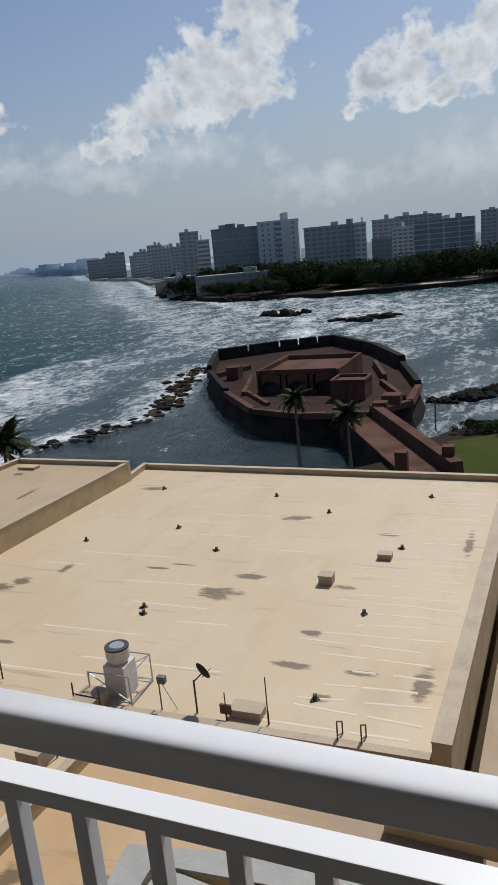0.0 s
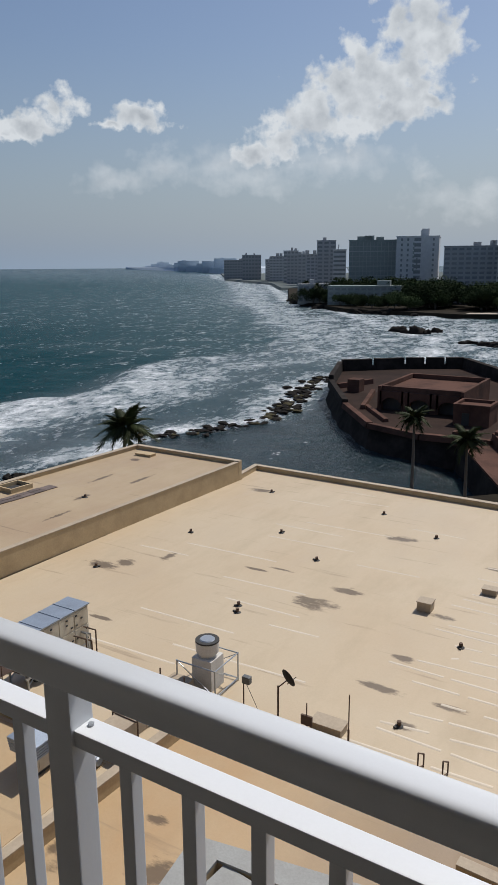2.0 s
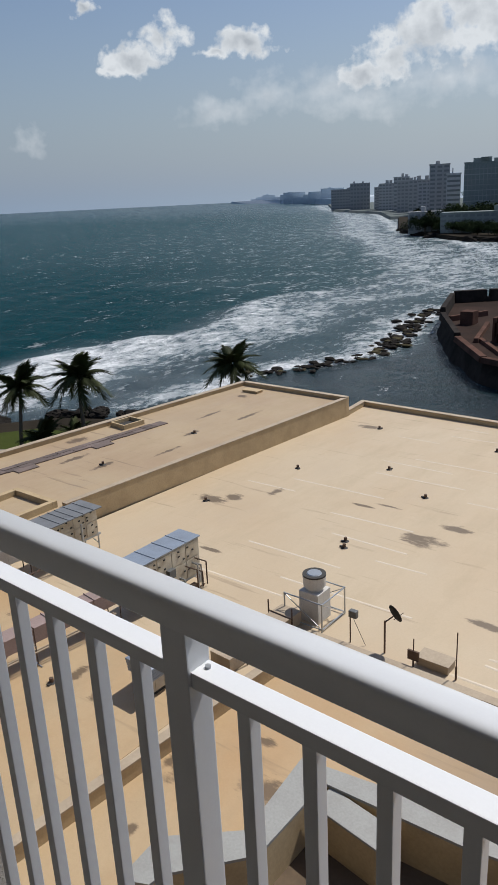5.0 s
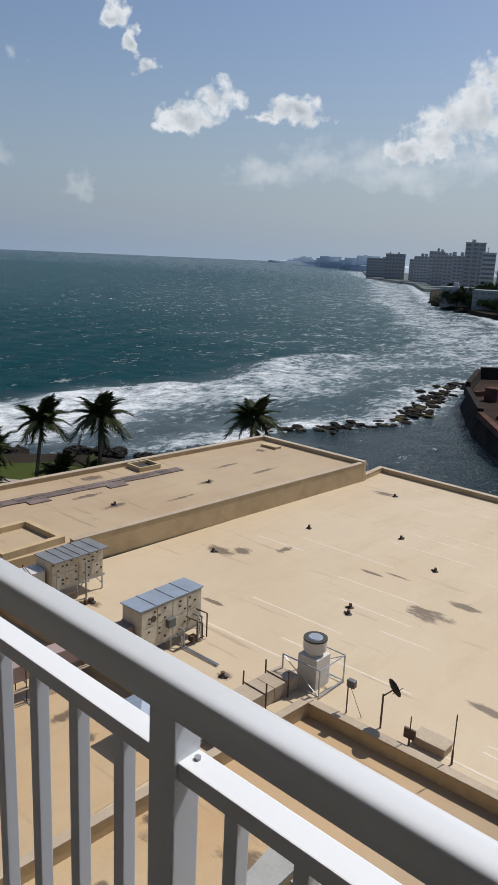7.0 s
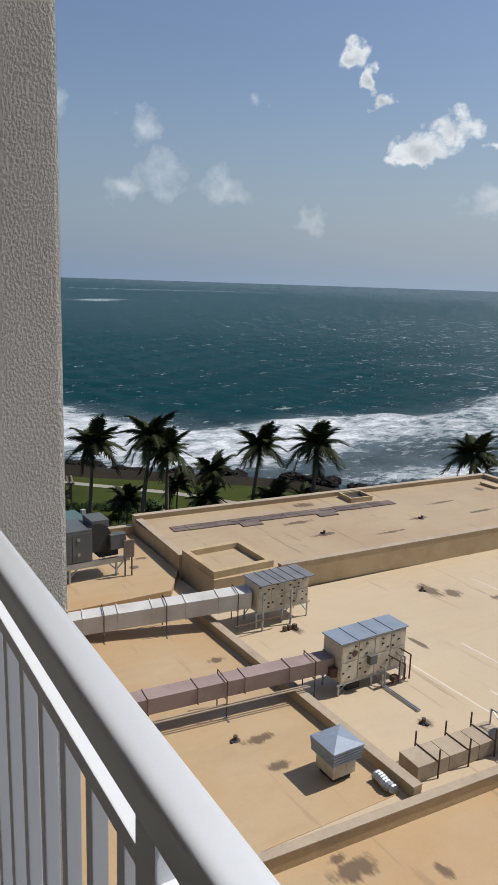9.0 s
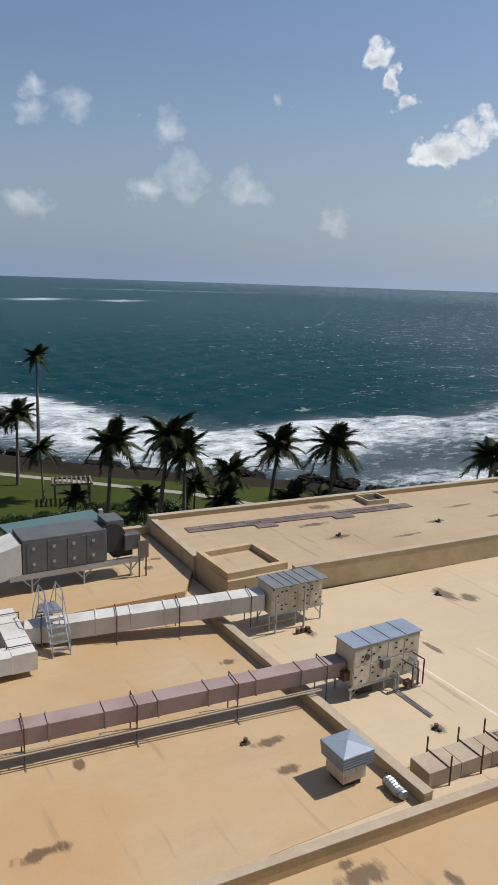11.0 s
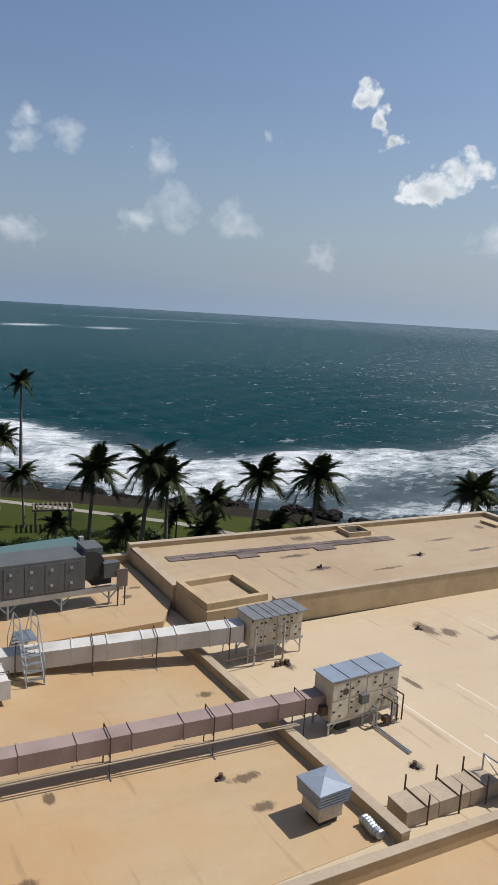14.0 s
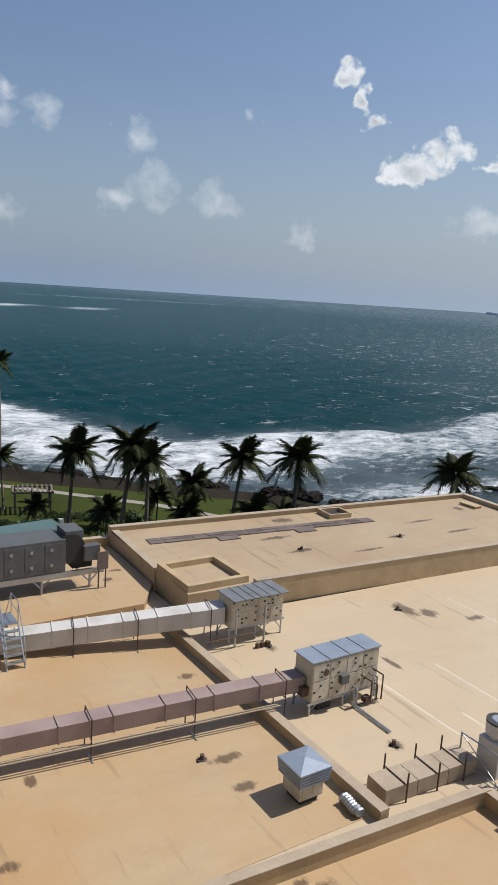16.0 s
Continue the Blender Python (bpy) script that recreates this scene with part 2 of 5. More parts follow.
ROOF_STAINS = [(-13.4, 29.1, 1.5, 0.75), (-12.6, 31.1, 0.9, 0.45), (-12.8, 39.0, 1.3, 0.5), (-24.0, 43.1, 1.1, 0.5), (-17.6, 31.2, 0.9, 0.18), (-16.5, 31.8, 1.1, 0.14),
               (-22.5, 30.4, 0.4, 0.8), (-24.8, 27.8, 1.2, 0.5), (-23.9, 28.6, 0.6, 0.6), (-8.2, 26.4, 0.6, 0.3), (-8.1, 24.0, 1.0, 0.3), (-3.4, 23.7, 0.5, 1.3),
               (-5.7, 24.0, 0.8, 0.22), (-8.0, 30.7, 0.9, 0.3), (-7.0, 37.1, 0.8, 0.25), (-2.9, 36.5, 0.3, 2.0), (-20.8, 23.2, 0.7, 0.2), (-6.6, 22.2, 0.5, 0.3), (-16.3, 19.1, 0.4, 0.35), (-24.4, 19.2, 0.6, 0.3)]
OLD_STAINS = [(-16.9, 13.3, 0.35, 0.55), (-18.4, 13.4, 0.3, 0.9), (-18.7, 12.7, 0.25, 0.25), (-17.0, 5.5, 0.3, 1.1), (-12.7, 12.8, 0.5, 0.9), (-20.2, 7.5, 0.4, 0.3), (-23.7, 14.8, 0.3, 0.6),
              (-10.3, 13.3, 0.75, 0.6), (-12.3, 10.2, 0.2, 0.4), (-13.2, 12.7, 0.3, 0.5), (-11.4, 14.9, 0.4, 0.3), (-33.5, 15.5, 0.3, 0.3), (-34.5, 16.2, 0.2, 0.5)]
HIGH_STAINS = [(-33.8, 26.0, 0.3, 1.3), (-31.2, 33.2, 0.25, 0.9), (-31.4, 26.2, 0.3, 1.2), (-30.5, 38.0, 0.25, 1.5), (-33.0, 37.0, 0.2, 1.6), (-30.0, 30.0, 0.2, 1.4), (-34.2, 42.0, 0.5, 0.5), (-36.5, 28.5, 0.6, 1.0)]
M_ROOF = roof_material("cream_roof_coating", (0.52, 0.415, 0.28), (0.49, 0.37, 0.235), 0.25, ROOF_STAINS)
M_ROOF_OLD = roof_material("tan_roof_coating", (0.46, 0.335, 0.195), (0.43, 0.25, 0.105), 0.45, OLD_STAINS, (0.5, 18.0, 9.5, 30.0))
M_ROOF_HIGH = roof_material("weathered_roof_coating", (0.43, 0.325, 0.20), (0.35, 0.24, 0.145), 0.8, HIGH_STAINS, (), 0.8)
M_PARAPET = surface("tan_parapet_paint", (0.50, 0.375, 0.215), (0.27, 0.19, 0.10), 0.7, 12, 0.75, stain=0.5)
M_CAP = surface("pale_parapet_cap", (0.43, 0.345, 0.245), (0.27, 0.20, 0.14), 0.9, 10, 0.7, stain=0.5)
# dark brown base with darker noise patches
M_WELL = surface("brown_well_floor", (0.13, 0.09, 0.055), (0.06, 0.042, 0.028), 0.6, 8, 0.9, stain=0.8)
M_GREYCAP = surface("grey_membrane_cap", (0.33, 0.33, 0.31), (0.25, 0.24, 0.22), 1.2, 15, 0.6, stain=0.6)
M_RAIL = surface("white_rail_paint", (0.71, 0.73, 0.755), (0.63, 0.65, 0.67), 5, 300, 0.26, stain=0.12, bump_m=0.00005, grain_low=0.975)
M_TIMBER = surface("brown_walk_boards", (0.20, 0.15, 0.13), (0.10, 0.08, 0.07), 1.2, 20, 0.8, stain=0.6, random_tint=0.4)
M_GALV = surface("galvanised_steel", (0.46, 0.49, 0.52), (0.30, 0.31, 0.32), 1.5, 25, 0.42, 0.75, stain=0.6)
M_BLUEMETAL = surface("blue_grey_metal_roof", (0.30, 0.35, 0.42), (0.20, 0.22, 0.25), 1.2, 20, 0.5, 0.35, stain=0.5)
M_GREYROOF = surface("weathered_grey_sheet", (0.21, 0.22, 0.23), (0.13, 0.135, 0.14), 1.4, 20, 0.6, 0.3, stain=0.7)
M_CABINET = surface("cream_cabinet_panel", (0.60, 0.54, 0.42), (0.30, 0.22, 0.14), 1.6, 25, 0.55, stain=0.6)
M_GREYCAB = surface("grey_cabinet_panel", (0.13, 0.137, 0.137), (0.08, 0.08, 0.08), 1.2, 22, 0.55, 0.2, stain=0.6)
# for dark parts, and for sheets that paint the shade inside openings
M_DARK = surface("dark_parts_and_recess_shade", (0.035, 0.033, 0.03), (0.02, 0.02, 0.02), 3, 30, 0.7)
M_PURPLE = surface("mauve_duct_paint", (0.34, 0.25, 0.225), (0.21, 0.15, 0.13), 0.8, 20, 0.6, stain=0.6)
M_WHITE = surface("white_duct_paint", (0.64, 0.62, 0.58), (0.42, 0.38, 0.32), 0.8, 18, 0.55, stain=0.6)
M_RUST = surface("rusty_steel", (0.13, 0.085, 0.06), (0.06, 0.04, 0.03), 6, 60, 0.8, 0.3)
M_FORT = surface("dark_fort_masonry", (0.022, 0.018, 0.016), (0.055, 0.045, 0.038), 0.3, 3.0, 0.95, stain=0.9, bump_m=0.06, gloss=0.08)
M_FORTRED = surface("red_fort_plaster", (0.125, 0.066, 0.049), (0.045, 0.027, 0.021), 0.2, 2.5, 0.95, stain=0.9, bump_m=0.04, gloss=0.08)
M_TERRACE = surface("brown_terrace_paving", (0.044, 0.027, 0.021), (0.020, 0.014, 0.011), 0.12, 2.0, 0.95, stain=0.9, bump_m=0.02, gloss=0.08)
M_ROCK = surface("wet_black_rock", (0.026, 0.023, 0.020), (0.010, 0.009, 0.008), 0.4, 3.0, 0.95, stain=0.8, bump_m=0.15, gloss=0.04)
M_MOSS = surface("mossy_reef_rock", (0.06, 0.05, 0.022), (0.02, 0.018, 0.012), 0.3, 2.5, 0.9, stain=0.9, bump_m=0.1, gloss=0.15)
M_GRASS = surface("lawn_grass", (0.052, 0.066, 0.015), (0.030, 0.040, 0.010), 0.12, 4.0, 0.95, stain=0.8, bump_m=0.05, gloss=0.06)
M_SAND = surface("beach_sand", (0.45, 0.38, 0.29), (0.30, 0.25, 0.19), 0.1, 2.0, 0.9)
M_SOIL = surface("brown_shore_soil", (0.032, 0.026, 0.018), (0.016, 0.013, 0.009), 0.15, 2.0, 0.95, stain=0.8, gloss=0.06)
# dark colours for surfaces out of view, to cut bounce light on the railing
M_SLAB = surface("bounce_cutting_floor_tile", (0.11, 0.10, 0.09), (0.07, 0.065, 0.06), 1.5, 20, 0.9)
M_FACADE = surface("unseen_dark_facade", (0.16, 0.145, 0.12), (0.10, 0.09, 0.08), 0.5, 8, 0.8)
M_PATH = surface("pale_concrete_path", (0.30, 0.27, 0.22), (0.28, 0.25, 0.2), 0.5, 6, 0.85)
M_TRUNK = surface("palm_bark", (0.16, 0.13, 0.10), (0.07, 0.06, 0.05), 3, 20, 0.9, stretch=(1, 1, 4), bump_m=0.01)
M_FROND = surface("palm_frond_green", (0.044, 0.060, 0.020), (0.070, 0.058, 0.025), 0.8, 8, 0.7, stain=0.7, random_tint=0.5, gloss=0.12)
M_LEAF = surface("dark_tree_leaves", (0.05, 0.072, 0.03), (0.026, 0.038, 0.016), 0.2, 1.0, 1.0, stain=0.9, random_tint=0.4)
M_LEAF.node_tree.nodes["Principled BSDF"].inputs["Specular IOR Level"].default_value = 0.05
M_HEDGE = surface("bright_shrub_leaves", (0.06, 0.11, 0.025), (0.03, 0.05, 0.015), 0.5, 3.0, 0.6, stain=0.8)
M_TEAL = surface("teal_canopy_roof", (0.10, 0.17, 0.16), (0.06, 0.11, 0.10), 0.4, 6, 0.45)
# Far building colours are lifted to grey: distance haze painted into the base colour.
M_CONC = surface("far_hazed_grey_concrete", (0.50, 0.50, 0.50), (0.42, 0.42, 0.42), 0.03, 0.4, 0.85, stain=0.6, random_tint=0.3)
M_CONC_PALE = surface("far_hazed_pale_concrete", (0.62, 0.62, 0.62), (0.52, 0.52, 0.52), 0.03, 0.4, 0.85, stain=0.6)
M_GLASS_FAR = surface("far_hazed_window", (0.24, 0.25, 0.26), (0.18, 0.19, 0.2), 0.1, 1.0, 0.25)
# coast colours carry painted haze: greyed nearby, pale blue-grey far out
M_COAST = surface("wooded_coast_painted_haze", (0.15, 0.17, 0.165), (0.10, 0.12, 0.115), 0.02, 0.2, 1.0, stain=0.8, gloss=0.05)
M_FARCOAST = surface("far_coast_painted_haze", (0.55, 0.62, 0.68), (0.48, 0.55, 0.61), 0.01, 0.1, 1.0, stain=0.6, gloss=0.05)
M_GREENGLASS = surface("far_hazed_curtain_wall", (0.25, 0.285, 0.27), (0.20, 0.225, 0.215), 0.05, 0.7, 0.4)


def stucco_material():
    m, nt, b = nodes_of("rough_grey_stucco")
    lumps = noise_tex(nt, 170, 5, 0.62, (1, 1, 0.75))
    broad = noise_tex(nt, 2.2, 4, 0.6)
    c = blend(nt, ramp(nt, broad, [(0.35, (0,) * 3), (0.7, (0.7,) * 3)]), (0.66, 0.62, 0.555), (0.56, 0.52, 0.46))
    nt.links.new(c, b.inputs["Base Color"])
    b.inputs["Roughness"].default_value = 0.85
    bump(nt, b, ramp(nt, lumps, [(0.4, (0,) * 3), (0.6, (1,) * 3)]), 0.9, 0.0035)
    return m


M_STUCCO = stucco_material()


def sea_material():
    m, nt, b = nodes_of("sea_water")
    at = nt.nodes.new("ShaderNodeAttribute")
    at.attribute_name = "foam"
    de = nt.nodes.new("ShaderNodeAttribute")
    de.attribute_name = "deep"
    n1 = noise_tex(nt, 0.12, 8, 0.68, (1.0, 0.55, 1), seed=4)
    n2 = noise_tex(nt, 0.55, 8, 0.75, (1.0, 0.5, 1), seed=1)
    # whitecaps, and white specks painted in for sun glitter
    caps_glitter = nt.nodes.new("ShaderNodeMapRange")
    nt.links.new(noise_tex(nt, 0.2, 8, 0.74, (1.0, 0.42, 1), seed=21), caps_glitter.inputs[0])
    caps_glitter.inputs[1].default_value, caps_glitter.inputs[2].default_value, caps_glitter.inputs[4].default_value = 0.60, 0.76, 0.5
    add = nt.nodes.new("ShaderNodeMath")
    add.operation = "MULTIPLY_ADD"
    nt.links.new(n2, add.inputs[0])
    add.inputs[1].default_value = 1.35
    nt.links.new(n1, add.inputs[2])
    tot = nt.nodes.new("ShaderNodeMath")
    tot.operation = "ADD"
    nt.links.new(add.outputs[0], tot.inputs[0])
    cap_foam = nt.nodes.new("ShaderNodeMath")
    cap_foam.operation = "ADD"
    nt.links.new(at.outputs["Fac"], cap_foam.inputs[0])
    nt.links.new(caps_glitter.outputs[0], cap_foam.inputs[1])
    nt.links.new(cap_foam.outputs[0], tot.inputs[1])
    fr = nt.nodes.new("ShaderNodeMapRange")
    nt.links.new(tot.outputs[0], fr.inputs[0])
    fr.inputs[1].default_value, fr.inputs[2].default_value = 1.43, 1.80
    body = blend(nt, de.outputs["Fac"], (0.012, 0.028, 0.034), (0.001, 0.045, 0.056))
    body = blend(nt, ramp(nt, n1, [(0.35, (0,) * 3), (0.7, (0.6,) * 3)]), body, (0.002, 0.026, 0.035))
    # aerated water pales with foam; over the lagoon this paints sun glint
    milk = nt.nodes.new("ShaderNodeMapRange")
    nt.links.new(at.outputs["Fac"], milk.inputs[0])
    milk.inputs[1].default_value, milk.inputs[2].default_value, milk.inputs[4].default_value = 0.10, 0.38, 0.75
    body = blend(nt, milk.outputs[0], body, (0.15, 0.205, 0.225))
    nt.links.new(blend(nt, fr.outputs[0], body, (0.80, 0.82, 0.83)), b.inputs["Base Color"])
    rr = nt.nodes.new("ShaderNodeMapRange")
    nt.links.new(fr.outputs[0], rr.inputs[0])
    rr.inputs[3].default_value, rr.inputs[4].default_value = 0.2, 0.85
    nt.links.new(rr.outputs[0], b.inputs["Roughness"])
    io = nt.nodes.new("ShaderNodeMapRange")
    nt.links.new(de.outputs["Fac"], io.inputs[0])
    io.inputs[3].default_value, io.inputs[4].default_value = 1.33, 1.04
    nt.links.new(io.outputs[0], b.inputs["IOR"])
    h1 = noise_tex(nt, 0.45, 7, 0.65, (1.0, 0.5, 1), seed=7)
    h2 = noise_tex(nt, 1.5, 5, 0.7, (1.0, 0.6, 1), seed=31)
    bump(nt, b, blend(nt, 0.3, h1, h2), 1.0, 2.0)
    return m


M_SEA = sea_material()

# ---- builders ----


def add_box(bm, x0, x1, y0, y1, z0, z1):
    v = [bm.verts.new((x, y, z)) for z in (z0, z1) for x, y in ((x0, y0), (x1, y0), (x1, y1), (x0, y1))]
    for f in ((3, 2, 1, 0), (4, 5, 6, 7), (0, 1, 5, 4), (1, 2, 6, 5), (2, 3, 7, 6), (3, 0, 4, 7)):
        bm.faces.new([v[k] for k in f])


def add_prism(bm, pts, z0, z1, inset=0.0):
    """A prism over a plan outline; its foot may spread by inset (a battered wall)."""
    c = sum((Vector(p) for p in pts), Vector((0, 0))) / len(pts)
    low = [bm.verts.new((*(Vector(p) + (Vector(p) - c).normalized() * inset), z0)) for p in pts]
    top = [bm.verts.new((*p, z1)) for p in pts]
    bm.faces.new(list(reversed(low)))
    bm.faces.new(top)
    for k in range(len(pts)):
        j = (k + 1) % len(pts)
        bm.faces.new((low[k], low[j], top[j], top[k]))
    bmesh.ops.recalc_face_normals(bm, faces=bm.faces)


def add_wall(bm, a, b, z0, z1, thick, foot=0.0):
    """An upright wall from plan point a to b."""
    a, b = Vector(a), Vector(b)
    d = (b - a).normalized()
    n = Vector((-d.y, d.x)) * thick / 2
    m = Vector((-d.y, d.x)) * (thick / 2 + foot)
    low = [bm.verts.new((*p, z0)) for p in (a - m, b - m, b + m, a + m)]
    top = [bm.verts.new((*p, z1)) for p in (a - n, b - n, b + n, a + n)]
    bm.faces.new(list(reversed(low)))
    bm.faces.new(top)
    for k in range(4):
        j = (k + 1) % 4
        bm.faces.new((low[k], low[j], top[j], top[k]))


def add_tube(bm, p, q, r, r2=None, sides=8):
    p, q = Vector(p), Vector(q)
    d = (q - p).normalized()
    u = d.cross(Vector((0, 0, 1)) if abs(d.z) < 0.9 else Vector((1, 0, 0))).normalized()
    w = d.cross(u)
    rings = []
    for c, rad in ((p, r), (q, r if r2 is None else r2)):
        rings.append([bm.verts.new(c + (u * math.cos(t) + w * math.sin(t)) * rad) for t in (2 * math.pi * k / sides for k in range(sides))])
    for k in range(sides):
        j = (k + 1) % sides
        bm.faces.new((rings[0][k], rings[0][j], rings[1][j], rings[1][k]))
    bm.faces.new(list(reversed(rings[0])))
    bm.faces.new(rings[1])
    bmesh.ops.recalc_face_normals(bm, faces=bm.faces)


def make(name, bm, material, parent=None, label="", bevel=0.0, smooth=False):
    if bevel:
        bmesh.ops.bevel(bm, geom=bm.edges[:], offset=bevel, segments=2, affect="EDGES", profile=0.7)
    me = bpy.data.meshes.new(name)
    bm.to_mesh(me)
    bm.free()
    me.materials.append(material)
    if smooth:
        me.polygons.foreach_set("use_smooth", [True] * len(me.polygons))
    ob = new(name, me)
    if parent is not None:
        ob.parent = parent
        ob.matrix_parent_inverse = parent.matrix_world.inverted()
    if label:
        ob["label"] = label
    return ob


def part(name, bm, material, parent, label="", bevel=0.0, smooth=False):
    return make(name, bm, material, parent, label, bevel, smooth)


def thing(name, at, label, category, group="", turn=0.0):
    e = new(name)
    e.matrix_world = pose(*at, 0, 0, turn)
    e.empty_display_size = 0.2
    bpy.context.view_layer.update()
    return tagged(e, label, category, group)


def box_part(name, dims, material, parent, label="", bevel=0.01):
    bm = bmesh.new()
    add_box(bm, *dims)
    return part(name, bm, material, parent, label, bevel)


def local(ob, parent):
    """Builds in the parent's own axes: the mesh lies as given in them."""
    ob.parent = parent
    ob.matrix_parent_inverse = Matrix()
    return ob


def lbox(name, dims, material, parent, label="", bevel=0.01):
    bm = bmesh.new()
    add_box(bm, *dims)
    return local(make(name, bm, material, None, label, bevel), parent)


def ltube(name, p, q, r, material, parent, label="", sides=8):
    bm = bmesh.new()
    add_tube(bm, p, q, r, None, sides)
    return local(make(name, bm, material, None, label), parent)


def structure(name, bm, material, label, category="", bevel=0.0):
    return tagged(make(name, bm, material, None, "", bevel), label, category, kind="structure")


# ---- sea ----
SHORE = [(-330, -150), (-150, 5), (-111, 33), (-95, 45), (-85, 68), (-81, 104), (-71, 128), (-84, 172), (-84, 188), (-70, 215), (-90, 300), (-118, 335),
         (-193, 447), (-297, 570), (-560, 1000), (-1270, 1978)]


def build_sea():
    az = np.concatenate([np.arange(-14, 100, 0.16), np.arange(100, 346, 6.0)])
    rad = np.concatenate([np.linspace(20, 60, 12), np.geomspace(62, 420, 190), np.geomspace(427, 4900, 90)])
    na, nr = len(az), len(rad)
    A, R = np.meshgrid(np.radians(az), rad)
    x, y = -np.sin(A) * R, np.cos(A) * R
    d = np.full(x.shape, 1e9)
    sea = np.zeros(x.shape)
    for (x0, y0), (x1, y1) in zip(SHORE, SHORE[1:]):
        dx, dy = x1 - x0, y1 - y0
        t = np.clip(((x - x0) * dx + (y - y0) * dy) / (dx * dx + dy * dy), 0, 1)
        dist = np.hypot(x - x0 - t * dx, y - y0 - t * dy)
        side = dx * (y - y0) - dy * (x - x0)
        near = dist < d
        d = np.where(near, dist, d)
        sea = np.where(near, np.sign(side), sea)
    out = (sea > 0) | (y > 190)
    wob = 10 * np.sin(x * 0.045 + y * 0.02) + 7 * np.sin(y * 0.07 - x * 0.03)
    west = np.clip(1.35 - y / 190, 0.22, 1)
    lane = d + 0.6 * wob
    crest = 0.46 * np.exp(-(((lane - 47) / 6.0) ** 2))
    wash = 0.43 * np.clip((50 - lane) / 5, 0, 1) * np.clip((lane - 12) / 16, 0.1, 1)
    near_f = np.exp(-((d / 8.0) ** 2)) * 0.34 * np.clip((y - 60) / 30, 0.35, 1) * np.clip(1.6 - y / 260, 0.45, 1)
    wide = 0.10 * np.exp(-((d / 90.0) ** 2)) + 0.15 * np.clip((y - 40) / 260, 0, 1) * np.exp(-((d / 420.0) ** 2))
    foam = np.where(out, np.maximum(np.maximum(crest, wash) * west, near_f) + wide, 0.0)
    lee = np.exp(-((d / 6.5) ** 2)) * np.clip((y - 112) / 30, 0, 1) * np.clip((215 - y) / 20, 0, 1)
    foam = np.maximum(foam, np.where(out, 0.0, 0.46 * lee))
    channel = np.exp(-(((y - 330) / 110) ** 2)) * np.exp(-(((x + 70) / 90) ** 2))
    bay = np.clip((y - 150) / 60, 0, 1) * np.clip((x + 330) / 120, 0, 1) * np.clip((620 - y) / 100, 0, 1)
    # foam share that paints the sun glint on the lagoon beside the fort
    lagoon_glint = np.clip((x + 32) / 14, 0, 1) * np.clip((y - 100) / 14, 0, 1) * np.clip((260 - y) / 60, 0, 1)
    foam = np.maximum(foam, np.maximum(channel * 0.22 + 0.14 * bay, 0.24 * lagoon_glint))
    reef = np.exp(-(((x + 930) / 60) ** 2)) * np.exp(-(((y - 280) / 160) ** 2)) + 0.8 * np.exp(-(((x + 1700) / 70) ** 2)) * np.exp(-(((y - 800) / 420) ** 2))
    reef *= 0.62 + 0.38 * np.sin(y * 0.055 + 2 * np.sin(x * 0.02))
    foam = np.maximum(foam, reef * 0.47)
    # teal share: rises off the shore, falls again with far y
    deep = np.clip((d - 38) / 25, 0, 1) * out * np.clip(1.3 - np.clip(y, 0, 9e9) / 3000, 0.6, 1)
    deep = np.maximum(deep, 0.6 * np.clip((y - 85) / 50, 0, 1) * out)
    deep = np.maximum(deep, 0.45 * bay)
    fade = np.clip((900 - R) / 700, 0, 1) * np.clip((R - 55) / 30, 0, 1)
    z = (0.22 * np.sin(x * 0.31 + 0.14 * y + 2 * np.sin(y * 0.05)) + 0.16 * np.sin(0.5 * y - 0.27 * x + 1.5 * np.sin(x * 0.08))) * fade
    z += np.where(out, 0.9 * np.exp(-(((d + wob - 46) / 7.0) ** 2)) * fade, 0)
    z += 11.5 * (np.clip(R - 1500, 0, None) / 3400) ** 2      # the far sea rises to the true horizon
    verts = np.stack([x, y, z - 0.25], -1).reshape(-1, 3)
    i = np.arange(nr - 1)[:, None] * na
    j = np.arange(na)[None, :]
    k = (j + 1) % na
    faces = np.stack([i + j, i + k, i + na + k, i + na + j], -1).reshape(-1, 4)[:, ::-1]
    me = bpy.data.meshes.new("water")
    me.vertices.add(len(verts))
    me.vertices.foreach_set("co", verts.ravel().astype(np.float32))
    me.loops.add(faces.size)
    me.loops.foreach_set("vertex_index", faces.ravel().astype(np.int32))
    me.polygons.add(len(faces))
    me.polygons.foreach_set("loop_start", np.arange(0, faces.size, 4, dtype=np.int32))
    me.polygons.foreach_set("use_smooth", np.ones(len(faces), dtype=bool))
    # the foam attribute also carries the painted lagoon glint
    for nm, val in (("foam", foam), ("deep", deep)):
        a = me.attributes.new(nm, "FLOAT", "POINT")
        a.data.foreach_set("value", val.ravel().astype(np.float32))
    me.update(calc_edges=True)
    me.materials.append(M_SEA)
    return tagged(new("water", me), "teal ocean with white surf along the shore", "sea", kind="structure")


build_sea()

# ---- land ----
bm = bmesh.new()
add_prism(bm, [(-330, -155), (-150, 0), (-112, 27), (-97, 41), (-82, 60), (-60, 70), (-34, 74), (-29.5, 86.5), (-21, 87), (-17, 91), (-14, 101), (-11, 106), (-6, 111), (30, 118), (300, 90), (300, -155)], -3, 3.0, 3.0)
structure("ground", bm, M_SOIL, "brown shore ground below the hotel", "ground")
bm = bmesh.new()
add_prism(bm, [(-140, -30), (-104, 22), (-93, 36), (-79, 55), (-66, 58), (-40, 50), (-39, -30)], 3.0, 3.3)
